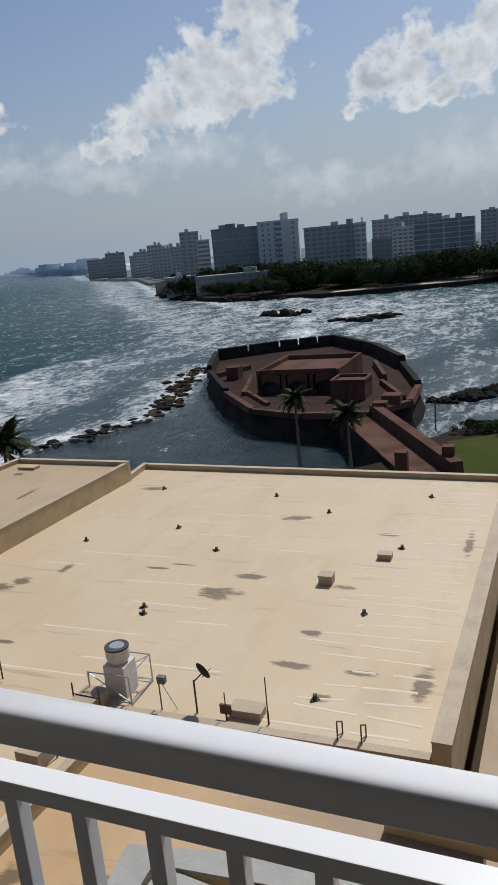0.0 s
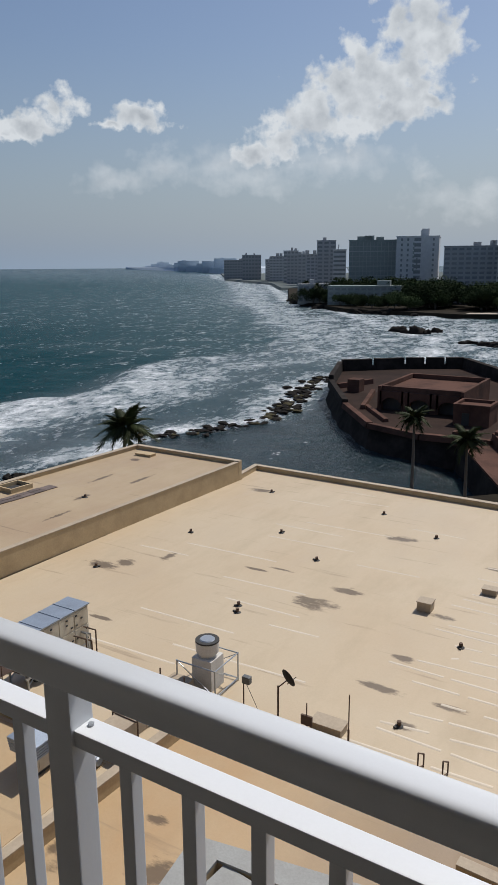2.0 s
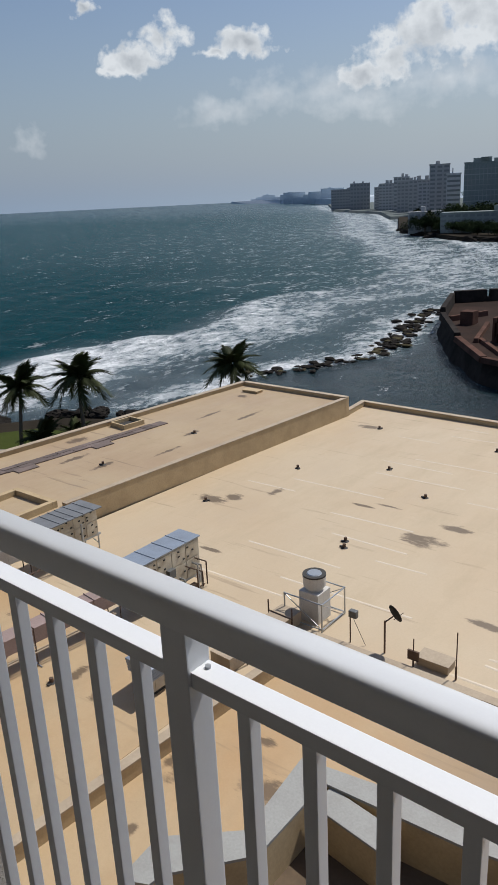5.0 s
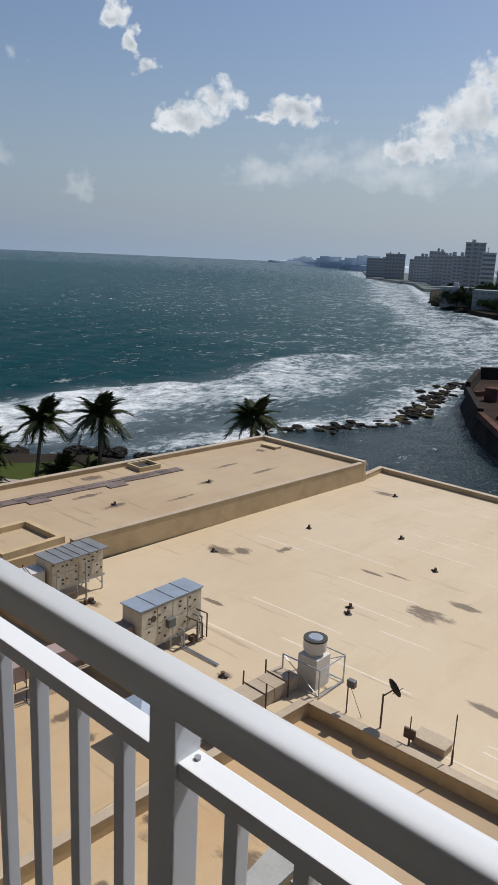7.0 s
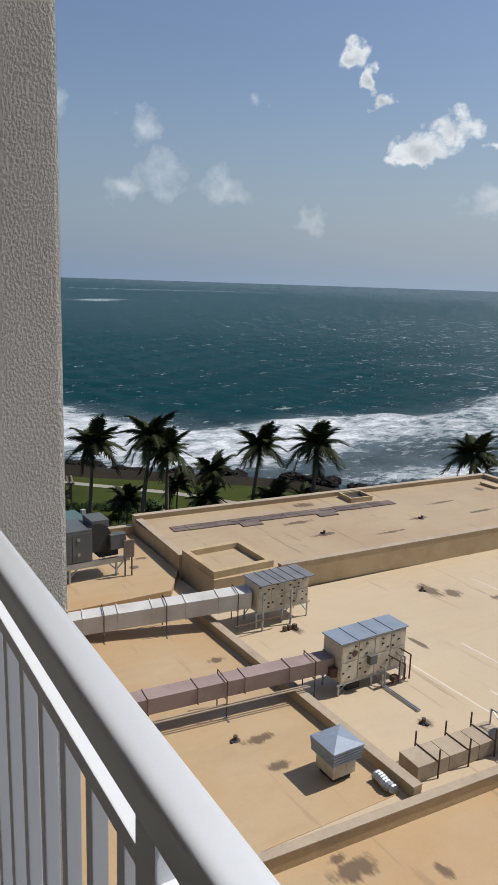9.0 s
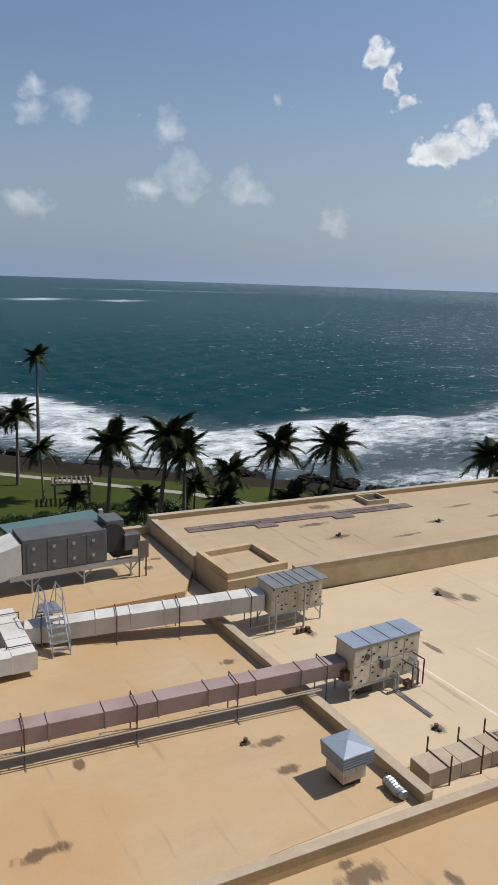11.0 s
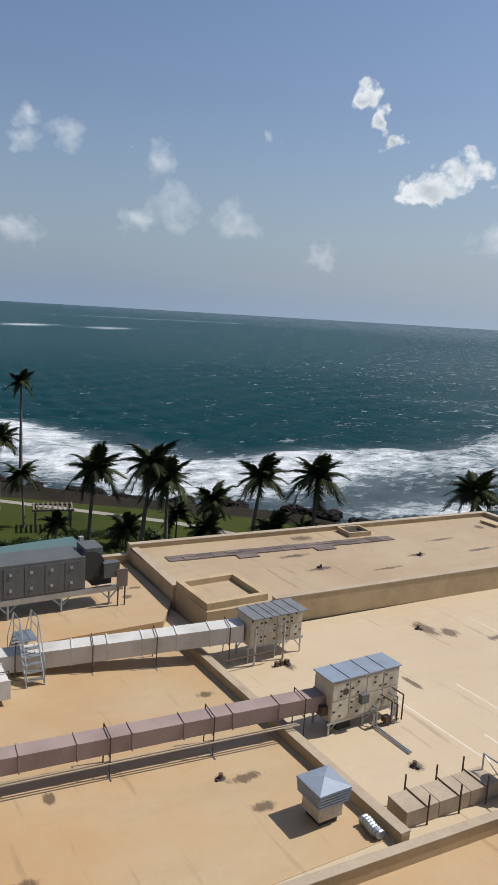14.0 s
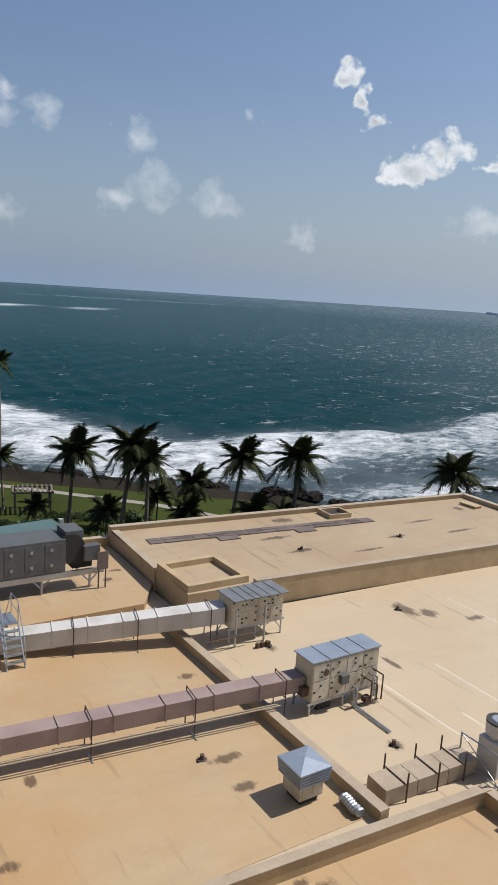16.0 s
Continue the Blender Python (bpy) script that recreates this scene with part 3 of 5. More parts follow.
structure("lawn", bm, M_GRASS, "mown green lawn beside the sea path", "lawn")
bm = bmesh.new()
add_prism(bm, [(-12, 60), (-9, 84), (-11, 98), (-2, 104), (60, 100), (60, 50)], 3.0, 3.5)
structure("lawn", bm, M_GRASS, "mown green lawn beside the fort bridge", "lawn")
bm = bmesh.new()
path_pts = [(-128, 2), (-104, 19.5), (-92, 32), (-82, 42), (-70, 50)]
for a, b in zip(path_pts, path_pts[1:]):
    add_wall(bm, a, b, 3.2, 3.34, 1.3)
structure("pavement", bm, M_PATH, "pale concrete path along the lawn", "path")
bm = bmesh.new()
add_prism(bm, [(-300, 572), (-262, 520), (-196, 450), (-112, 423), (-36, 449), (-18, 478), (60, 490), (600, 520), (700, 1400), (-520, 1150), (-420, 800)], -3, 2.2, 2.0)
structure("ground", bm, M_SOIL, "low wooded peninsula across the channel", "ground")
bm = bmesh.new()
add_prism(bm, [(-112, 425), (-36, 450.5), (-18, 480), (60, 492), (60, 505), (-30, 492), (-60, 462), (-112, 436)], 1.8, 2.4)
structure("beach", bm, M_SAND, "pale sand beach", "beach")
bm = bmesh.new()
add_prism(bm, [(-1300, 2020), (-790, 1250), (-560, 1010), (-430, 800), (300, 1300), (-200, 2600)], -3, 3, 6)
structure("backdrop", bm, M_COAST, "hazy wooded coast behind the shore hotels", "coast")
# far coast: its pale colour stands in for the haze in between
bm = bmesh.new()
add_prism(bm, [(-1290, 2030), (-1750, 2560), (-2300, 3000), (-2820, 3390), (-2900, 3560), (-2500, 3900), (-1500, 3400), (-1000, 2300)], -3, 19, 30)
structure("backdrop", bm, M_FARCOAST, "coast on the horizon with haze painted into its colour", "coast")

# ---- podium roofs ----
Z = 15.0
bm = bmesh.new()
add_prism(bm, [(-41.5, -14), (-39.6, 17.2), (-28.2, 17.4), (-26.9, 44.7), (-27.3, 47.9), (-1.7, 46.9), (-2.5, 19.9), (-13.2, 19.9), (-14.2, 8), (-14.6, -14)], 3, Z)
structure("roof", bm, M_ROOF, "cream coated flat roof with dark water stains", "roof")
bm = bmesh.new()
add_prism(bm, [(-14.2, 8), (-13.2, 19.7), (-3.0, 19.7), (-1.0, 19.9), (-0.5, -14), (-14.6, -14)], 3, Z - 0.35)
structure("roof", bm, M_ROOF_OLD, "lower tan coated roof with rust stains", "roof")
bm = bmesh.new()
add_prism(bm, [(-1.5, 20), (-0.5, 46.9), (14, 46.4), (14, -14), (-0.5, -14)], 3, Z - 1.6)
structure("roof", bm, M_ROOF_OLD, "lower tan roof behind the long parapet", "roof")
bm = bmesh.new()
add_prism(bm, [(-38.6, 17.6), (-36.2, 44.8), (-26.75, 44.5), (-28.25, 22.2), (-28.5, 17.4)], 3, Z + 1.15)
structure("roof", bm, M_ROOF_HIGH, "raised weathered tan roof with drain streaks", "roof")
bm = bmesh.new()
add_prism(bm, [(-40, 5.0), (-39.4, 15.6), (-14.0, 15.7), (-14.3, 0.0), (-40, 0.0)], Z - 0.1, Z + 0.015)
structure("roof", bm, M_ROOF_OLD, "orange stained tan roof coating between low curbs", "roof")


bm = bmesh.new()
add_prism(bm, [(-41.2, -14), (-38.7, 17.5), (-32.1, 17.3), (-30.0, 15.9), (-30.2, -14)], Z - 0.2, Z + 0.38)
structure("roof", bm, M_ROOF_OLD, "tan roof field a step above the ducts", "roof")


def curb(a, b, z0, z1, thick, label, material=M_PARAPET, cap=True):
    bm = bmesh.new()
    add_wall(bm, a, b, z0, z1 - (0.06 if cap else 0), thick)
    ob = structure("parapet", bm, material, label, "parapet")
    if cap:
        bm = bmesh.new()
        add_wall(bm, a, b, z1 - 0.06, z1, thick + 0.06)
        part("cap", bm, M_CAP, ob, bevel=0.015)
    return ob


curb((-13.6, 16.0), (-28.3, 16.0), Z, Z + 0.42, 0.32, "low tan curb between the roof fields")
curb((-14.45, 1.0), (-13.05, 19.9), Z - 0.35, Z + 0.22, 0.27, "low tan curb along the roof step")
curb((-13.1, 19.85), (-2.4, 19.85), Z - 0.35, Z + 0.18, 0.3, "low rusty edge of the main roof")
curb((-2.25, 19.4), (-1.2, 46.9), Z - 1.6, Z + 1.0, 0.55, "tall tan parapet along the roof side")
curb((-3.5, 17.3), (0.6, 17.0), Z - 0.4, Z + 0.05, 0.3, "low tan curb across the lower roof")
curb((-27.3, 47.75), (-1.1, 46.7), Z, Z + 0.35, 0.35, "low tan parapet at the far roof edge")
curb((-28.35, 21.0), (-26.85, 44.7), Z, Z + 1.38, 0.3, "tan step wall up to the raised roof")
curb((-26.7, 44.6), (-36.3, 44.9), 3, Z + 1.45, 0.35, "parapet end of the raised roof")
curb((-36.3, 44.9), (-38.5, 17.6), 3, Z + 1.45, 0.35, "parapet on the sea side of the raised roof")
curb((-38.6, 17.9), (-32.0, 17.5), Z, Z + 1.25, 0.35, "parapet between the lower and raised roofs")
curb((-38.5, 17.9), (-40.8, -14), 3, Z + 0.85, 0.35, "parapet on the sea side of the lower roof")
curb((-26.9, 44.7), (-27.2, 47.8), Z, Z + 0.4, 0.3, "short tan parapet at the roof corner")


def hatch_box():
    t = thing("roof_hatch", (-30.2, 19.2, Z), "square tan roof upstand with a sunken lid", "roof hatch")
    for nm, d in (("upstand", (-1.75, 1.55, -1.75, -1.45, 0, 1.5)), ("upstand", (-1.75, 1.55, 1.35, 1.65, 0, 1.5)),
                  ("upstand", (-1.75, -1.45, -1.45, 1.35, 0, 1.5)), ("upstand", (1.25, 1.55, -1.45, 1.35, 0, 1.5))):
        lbox(nm, d, M_PARAPET, t, bevel=0.02)
    lbox("lid", (-1.45, 1.25, -1.45, 1.35, 1.0, 1.2), M_ROOF_HIGH, t)


hatch_box()

# ---- light well below the balcony ----
WELL_O = [(-10.4, 8.3), (-10.5, 9.65), (-8.95, 11.0), (-9.25, 13.7), (-5.1, 14.35), (-2.5, 14.8)]
WELL_I = [(-9.75, 8.6), (-9.7, 8.95), (-8.3, 10.6), (-8.3, 13.3), (-4.7, 13.5), (-2.4, 13.9)]
bm = bmesh.new()
for k in range(len(WELL_O) - 1):
    q = [WELL_O[k], WELL_O[k + 1], WELL_I[k + 1], WELL_I[k]]
    add_prism(bm, q, Z - 0.35, Z + 0.92)
well = structure("parapet", bm, M_PARAPET, "angled tan parapet round a sunken light well", "parapet")
bm = bmesh.new()
for k in range(len(WELL_O) - 1):
    q = [WELL_O[k], WELL_O[k + 1], WELL_I[k + 1], WELL_I[k]]
    add_prism(bm, q, Z + 0.92, Z + 1.0)
part("cap", bm, M_GREYCAP, well, "grey membrane cap")

# ---- balcony ----
RY, RZ = 1.105, 29.61


def rail_profile():
    def loaf(a):
        c, s = math.cos(a), math.sin(a)
        return (math.copysign(0.0198 * abs(c) ** 0.6, c), 0.0075 + 0.0120 * s ** 0.66)
    return [loaf(math.pi * k / 30) for k in range(31)] + [(-0.0198, -0.0175), (-0.0178, -0.0195), (0.0178, -0.0195), (0.0198, -0.0175)]


def sweep_x(name, prof, x0, x1, y, z, material, parent):
    bm = bmesh.new()
    ends = [[bm.verts.new((x, y + a, z + b)) for a, b in prof] for x in (x0, x1)]
    n = len(prof)
    for k in range(n):
        j = (k + 1) % n
        bm.faces.new((ends[0][k], ends[0][j], ends[1][j], ends[1][k]))
    bm.faces.new(ends[0]), bm.faces.new(list(reversed(ends[1])))
    bmesh.ops.recalc_face_normals(bm, faces=bm.faces)
    return part(name, bm, material, parent, smooth=False)


def railing():
    t = thing("balcony_railing", (0, RY, 28.62), "white painted metal balcony railing with round-topped handrail", "railing")
    hr = sweep_x("handrail", rail_profile(), -1.305, 2.2, 1.092, 29.630, M_RAIL, t)
    hr.data.polygons.foreach_set("use_smooth", [len(p.vertices) == 4 for p in hr.data.polygons])
    posts = [-1.04, -0.287, 0.468, 1.22]
    edges = [-1.3] + posts + [2.2]
    for a, b in zip(edges, edges[1:]):
        box_part("middle_rail", (a + 0.019, b - 0.019, RY - 0.018, RY + 0.012, RZ - 0.076, RZ - 0.056), M_RAIL, t, bevel=0.0015)
        box_part("bottom_rail", (a + 0.019, b - 0.019, RY - 0.012, RY + 0.013, 28.70, 28.73), M_RAIL, t, bevel=0.0015)
        n = max(1, round((b - a) / 0.083))
        for k in range(1, n):
            x = a + (b - a) * k / n
            box_part("baluster", (x - 0.0085, x + 0.0085, RY - 0.009, RY + 0.009, 28.73, RZ - 0.076), M_RAIL, t, bevel=0.0012)
    for x in posts:
        box_part("post", (x - 0.019, x + 0.019, RY - 0.022, RY + 0.014, 28.66, 29.618), M_RAIL, t, bevel=0.002)
    for x in (-0.258, 0.497):
        bm = bmesh.new()
        add_tube(bm, (x, RY, RZ - 0.057), (x, RY, RZ - 0.053), 0.0035, None, 10)
        part("screw", bm, M_GALV, t)
    lean = Matrix.Identity(4)
    lean[2][0], lean[2][3] = -0.011, -0.011 * 0.28
    lean[1][0], lean[1][3] = -0.0147, -0.0147 * 0.28
    for ob in t.children:
        ob.data.transform(lean)


railing()
bm = bmesh.new()
add_box(bm, -1.55, -1.3, -1.2, 1.362, 26.0, 34.0)
structure("wall_side", bm, M_STUCCO, "rough grey stucco balcony side wall", "wall", bevel=0.012)
# floor made dark so little sunlight bounces up to the handrail
bm = bmesh.new()
add_box(bm, -1.3, 2.45, -1.2, 1.16, 28.42, 28.62)
structure("floor", bm, M_SLAB, "balcony floor slab kept dark to cut bounce light", "floor")
bm = bmesh.new()
add_box(bm, -1.3, 2.45, -1.2, 1.0, 31.4, 31.6)
structure("ceiling", bm, M_STUCCO, "concrete balcony slab overhead", "ceiling")
bm = bmesh.new()
add_box(bm, 2.2, 2.45, -1.2, 1.40, 28.62, 31.4)
structure("wall_end", bm, M_STUCCO, "stucco balcony end wall", "wall")
# unseen closing wall behind the camera, dark to limit bounced light
bm = bmesh.new()
add_box(bm, -20, 20, -14, -1.2, 3, 44)
structure("wall_back", bm, M_FACADE, "unseen hotel tower wall kept dark to cut bounce light", "wall")

# ---- roof equipment ----


def air_handler(name, at, size, stand, roof_over, material, roof_material_, label, seams, seed):
    """A panelled cabinet on a steel stand; long side along y, doors on the +x face."""
    rnd = random.Random(seed)
    w, l, h = size
    t = thing(name, at, label, "air handler")
    lbox("cabinet", (-w, 0, 0, l, stand, stand + h - 0.05), material, t, bevel=0.015)
    lid = lbox("roof_sheet", (-w - 0.06, roof_over, -0.07, l + 0.07, stand + h - 0.05, stand + h), roof_material_, t, "blue-grey sheet metal top", bevel=0.012)
    for k in range(1, seams):
        y = l * (k + rnd.uniform(-0.12, 0.12)) / seams
        lbox("roof_seam", (-w - 0.05, roof_over - 0.01, y - 0.02, y + 0.02, stand + h, stand + h + 0.025), roof_material_, t, bevel=0.004)
    n = 4
    for k in range(n):
        y0, y1 = l * k / n + 0.03, l * (k + 1) / n - 0.03
        for z0, z1 in ((stand + 0.05, stand + h * 0.48), (stand + h * 0.52, stand + h - 0.12)):
            door = lbox("access_panel", (0.0, 0.022, y0, y1, z0, z1), material, t, bevel=0.006)
            for q in range(3):
                yy, zz = y0 + (y1 - y0) * rnd.choice((0.12, 0.5, 0.86)), z0 + (z1 - z0) * (0.2 + 0.3 * q)
                bm = bmesh.new()
                add_box(bm, 0.022, 0.05, yy - 0.045, yy + 0.045, zz - 0.03, zz + 0.03)
                hd = make("latch", bm, M_DARK, None, "", 0.005)
                hd.parent, hd.matrix_parent_inverse = door, Matrix()
    for x in (-w + 0.05, -0.05):
        lbox("stand_beam", (x - 0.05, x + 0.05, -0.12, l + 0.12, stand - 0.1, stand), M_GALV, t, bevel=0.008)
        for y in (0.0, l * 0.5, l):
            ltube("leg", (x, y, 0), (x, y, stand - 0.1), 0.04, M_GALV, t, sides=6)
            ltube("brace", (x, y + (0.02 if y < l * 0.6 else -0.02), stand * 0.35), (x, y + (0.35 if y < l * 0.6 else -0.35), stand - 0.1), 0.025, M_GALV, t, sides=6)
    return t


ahu = air_handler("air_handler", (-19.15, 17.45, Z), (1.05, 3.2, 1.62), 0.52, 0.05, M_CABINET, M_BLUEMETAL, "cream rooftop air handler with a blue-grey top", 4, 1)
bm = bmesh.new()
add_tube(bm, (0.02, 0.62, 1.62), (0.045, 0.62, 1.62), 0.13, None, 16)
local(make("round_port", bm, M_RUST, None), ahu)
lbox("control_box", (0.03, 0.22, 1.25, 1.6, 1.05, 1.4), M_GREYCAB, ahu, "grey control box")
lbox("vent_hood", (-0.75, -0.15, -0.28, 0.0, 0.75, 1.1), M_RUST, ahu, "rusty intake hood")
for k, (y, z1) in enumerate(((1.85, 0.55), (1.98, 0.75), (2.75, 1.1), (2.95, 1.0))):
    ltube("pipe", (0.3, y, 0.06), (0.3, y, z1), 0.035, M_GALV, ahu)
    ltube("pipe", (0.3, y, z1), (0.0, y, z1), 0.035, M_GALV, ahu)
ltube("drain_pipe", (0.3, 1.9, 0.06), (2.2, 1.9, 0.06), 0.03, M_GALV, ahu)
ltube("drain_pipe", (0.3, 2.0, 0.06), (2.2, 1.98, 0.06), 0.03, M_GALV, ahu)
ltube("pipe", (0.3, 1.5, 0.08), (0.3, 3.1, 0.08), 0.028, M_RUST, ahu)
# plain dark box in the space under the cabinet
lbox("dark_under_box", (-0.75, -0.2, 0.5, 1.15, 0.0, 0.36), M_DARK, ahu, "dark box under the cabinet")
lbox("valve_box", (0.16, 0.42, 2.35, 2.62, 0.12, 0.34), M_RUST, ahu)
for y, z in ((2.3, 1.15), (2.6, 0.95), (2.85, 1.3)):
    ltube("pipe", (0.05, y, z), (0.42, y + 0.28, z - 0.18), 0.03, M_RUST, ahu)
    ltube("pipe", (0.42, y + 0.28, z - 0.18), (0.42, y + 0.28, 0.1), 0.03, M_RUST, ahu)

ahu2 = air_handler("air_handler", (-25.3, 17.75, Z), (1.1, 2.75, 1.38), 0.75, 0.35, M_CABINET, M_GREYROOF, "cream air handler under a grey sheet metal canopy", 6, 2)
for y in (0.1, 1.6):
    ltube("pipe", (0.3, y, 0.0), (0.3, y, 1.7), 0.05, M_GALV, ahu2)
ltube("pipe", (0.4, -1.4, 0.55), (0.4, 1.0, 0.55), 0.03, M_RUST, ahu2)
for y in (0.9, 1.15, 1.4):
    lbox("valve", (0.7, 0.86, y, y + 0.15, 0.0, 0.22), M_RUST, ahu2, "rusty valve at the cabinet's foot")


def grey_unit():
    t = thing("air_handler", (-32.9, 9.0, Z + 0.38), "long grey rooftop air handler with a fan on a steel stand", "air handler")
    s = 0.98
    lbox("cabinet", (-1.9, 0, 0, 4.05, s, s + 1.65), M_GREYCAB, t, bevel=0.02)
    for k in range(4):
        d = lbox("access_panel", (0, 0.025, 0.95 * k + 0.2, 0.95 * k + 1.1, s + 0.08, s + 1.5), M_GREYCAB, t, bevel=0.01)
        for zz in (s + 0.45, s + 1.2):
            bm = bmesh.new()
            add_box(bm, 0.025, 0.06, 0.95 * k + 0.43, 0.95 * k + 0.57, zz - 0.07, zz + 0.07)
            o = make("latch", bm, M_GALV, None, "", 0.01)
            o.parent, o.matrix_parent_inverse = d, Matrix()
    bm = bmesh.new()
    add_tube(bm, (-0.95, 4.35, s + 1.1), (-0.15, 4.35, s + 1.1), 0.72, None, 24)
    local(make("fan_scroll", bm, M_DARK, None, "dark round fan housing"), t)
    lbox("fan_outlet", (-1.5, -0.2, 4.1, 5.0, s + 1.55, s + 1.95), M_GREYCAB, t)
    lbox("motor_box", (-0.35, 0.12, 4.95, 5.75, s + 0.45, s + 1.2), M_GREYCAB, t)
    lbox("motor", (-1.2, -0.3, 4.5, 5.5, s, s + 0.5), M_DARK, t)
    for x in (-1.8, -0.05):
        lbox("stand_beam", (x - 0.07, x + 0.07, -0.6, 6.0, s - 0.28, s), M_GALV, t, bevel=0.01)
        for y in (0.4, 2.9, 5.3):
            ltube("leg", (x, y, 0), (x, y, s - 0.28), 0.06, M_GALV, t, sides=6)
            for q in (-0.4, 0.4):
                ltube("brace", (x, y, s * 0.3), (x, y + q, s - 0.28), 0.035, M_GALV, t, sides=6)
    bm = bmesh.new()
    v = [bm.verts.new(p) for p in ((-1.9, -0.05, s), (0, -0.05, s), (0, -0.05, s + 1.5), (-1.9, -0.05, s + 1.5), (-1.9, -3.2, s - 0.7), (0, -3.2, s - 0.7), (0, -2.2, s + 0.9), (-1.9, -2.2, s + 0.9))]
    for q in ((0, 1, 2, 3), (7, 6, 5, 4), (0, 4, 5, 1), (1, 5, 6, 2), (2, 6, 7, 3), (3, 7, 4, 0)):
        bm.faces.new([v[k] for k in q])
    bmesh.ops.recalc_face_normals(bm, faces=bm.faces)
    local(make("inlet_plenum", bm, M_WHITE, None, "white tapered inlet duct", 0.02), t)


grey_unit()


def disconnect_panel():
    t = thing("switch_panel", (-32.6, 14.8, Z + 0.38), "weathered switch board on two posts", "switch panel")
    for y in (-0.18, 0.18):
        lbox("post", (-0.03, 0.03, y - 0.03, y + 0.03, 0, 1.9), M_RUST, t)
    lbox("board", (0.03, 0.09, -0.28, 0.28, 1.0, 1.9), M_TIMBER, t)


disconnect_panel()


def duct_run(name, a, b, width, height, z0, z1, material, label, step, seed):
    """A rectangular duct between plan points on pipe stands, with flanges; z0, z1: its underside at both ends."""
    rnd = random.Random(seed)
    a, b = Vector((*a, z0)), Vector((*b, z1))
    d = b - a
    turn = math.degrees(math.atan2(-d.x, d.y))
    t = thing(name, (a.x, a.y, Z), label, "duct", turn=turn)
    length = math.hypot(d.x, d.y)
    n = max(1, round(length / step))
    for k in range(n):
        y0, y1 = length * k / n, length * (k + 1) / n
        u0, u1 = z0 - Z + (z1 - z0) * k / n, z0 - Z + (z1 - z0) * (k + 1) / n
        w, h = width / 2 * rnd.uniform(0.985, 1.0), height * rnd.uniform(0.985, 1.0)
        bm = bmesh.new()
        v = [bm.verts.new(p) for p in ((-w, y0, u0), (w, y0, u0), (w, y0, u0 + h), (-w, y0, u0 + h), (-w, y1, u1), (w, y1, u1), (w, y1, u1 + h), (-w, y1, u1 + h))]
        for q in ((0, 1, 2, 3), (7, 6, 5, 4), (0, 4, 5, 1), (1, 5, 6, 2), (2, 6, 7, 3), (3, 7, 4, 0)):
            bm.faces.new([v[i] for i in q])
        bmesh.ops.recalc_face_normals(bm, faces=bm.faces)
        local(make("duct_section", bm, material, None, "", 0.012), t)
        lbox("flange", (-w - 0.03, w + 0.03, y1 - 0.025, y1 + 0.025, u1 - 0.03, u1 + h + 0.035), material, t, bevel=0.004)
        if k % 2 == 0:
            ym, um = (y0 + y1) / 2 + rnd.uniform(-0.2, 0.2), (u0 + u1) / 2
            for x in (-w - 0.1, w + 0.1):
                ltube("stand_post", (x, ym, 0), (x, ym, um + h + 0.1), 0.024, M_RUST, t, sides=6)
            ltube("stand_rail", (-w - 0.12, ym, um - 0.05), (w + 0.12, ym, um - 0.05), 0.028, M_GALV, t, sides=6)
            ltube("strap", (-w - 0.12, ym, um + h + 0.08), (w + 0.12, ym, um + h + 0.08), 0.022, M_RUST, t, sides=6)
            ltube("foot", (w - 0.25, ym, 0.03), (w + 0.35, ym, 0.03), 0.03, M_GALV, t, sides=6)
    return t


mauve = duct_run("roof_duct", (-21.75, 1.5), (-19.85, 17.4), 0.68, 0.58, Z + 0.66, Z + 0.85, M_PURPLE, "mauve painted rectangular roof duct on pipe stands", 1.75, 3)
for off in (0.42, 0.54):
    ltube("conduit", (off, 0.2, 0.5), (off, 15.0, 0.6), 0.028, M_CAP, mauve)
duct_run("roof_duct", (-28.8, 8.0), (-26.0, 17.7), 0.9, 0.74, Z + 0.14, Z + 0.9, M_WHITE, "white painted rectangular roof duct on low stands", 1.5, 4)
duct_run("roof_duct", (-30.4, 7.45), (-26.1, 7.35), 0.9, 0.7, Z + 0.3, Z + 0.3, M_WHITE, "white branch duct with a dark patch", 1.4, 6)
duct_run("roof_duct", (-26.5, 6.9), (-26.7, 2.5), 0.9, 0.7, Z + 0.3, Z + 0.3, M_WHITE, "white branch duct end", 1.4, 7)
duct_run("roof_duct", (-29.4, 6.9), (-29.6, 2.0), 0.9, 0.7, Z + 0.5, Z + 0.5, M_WHITE, "white branch duct running beside the unit", 1.4, 8)


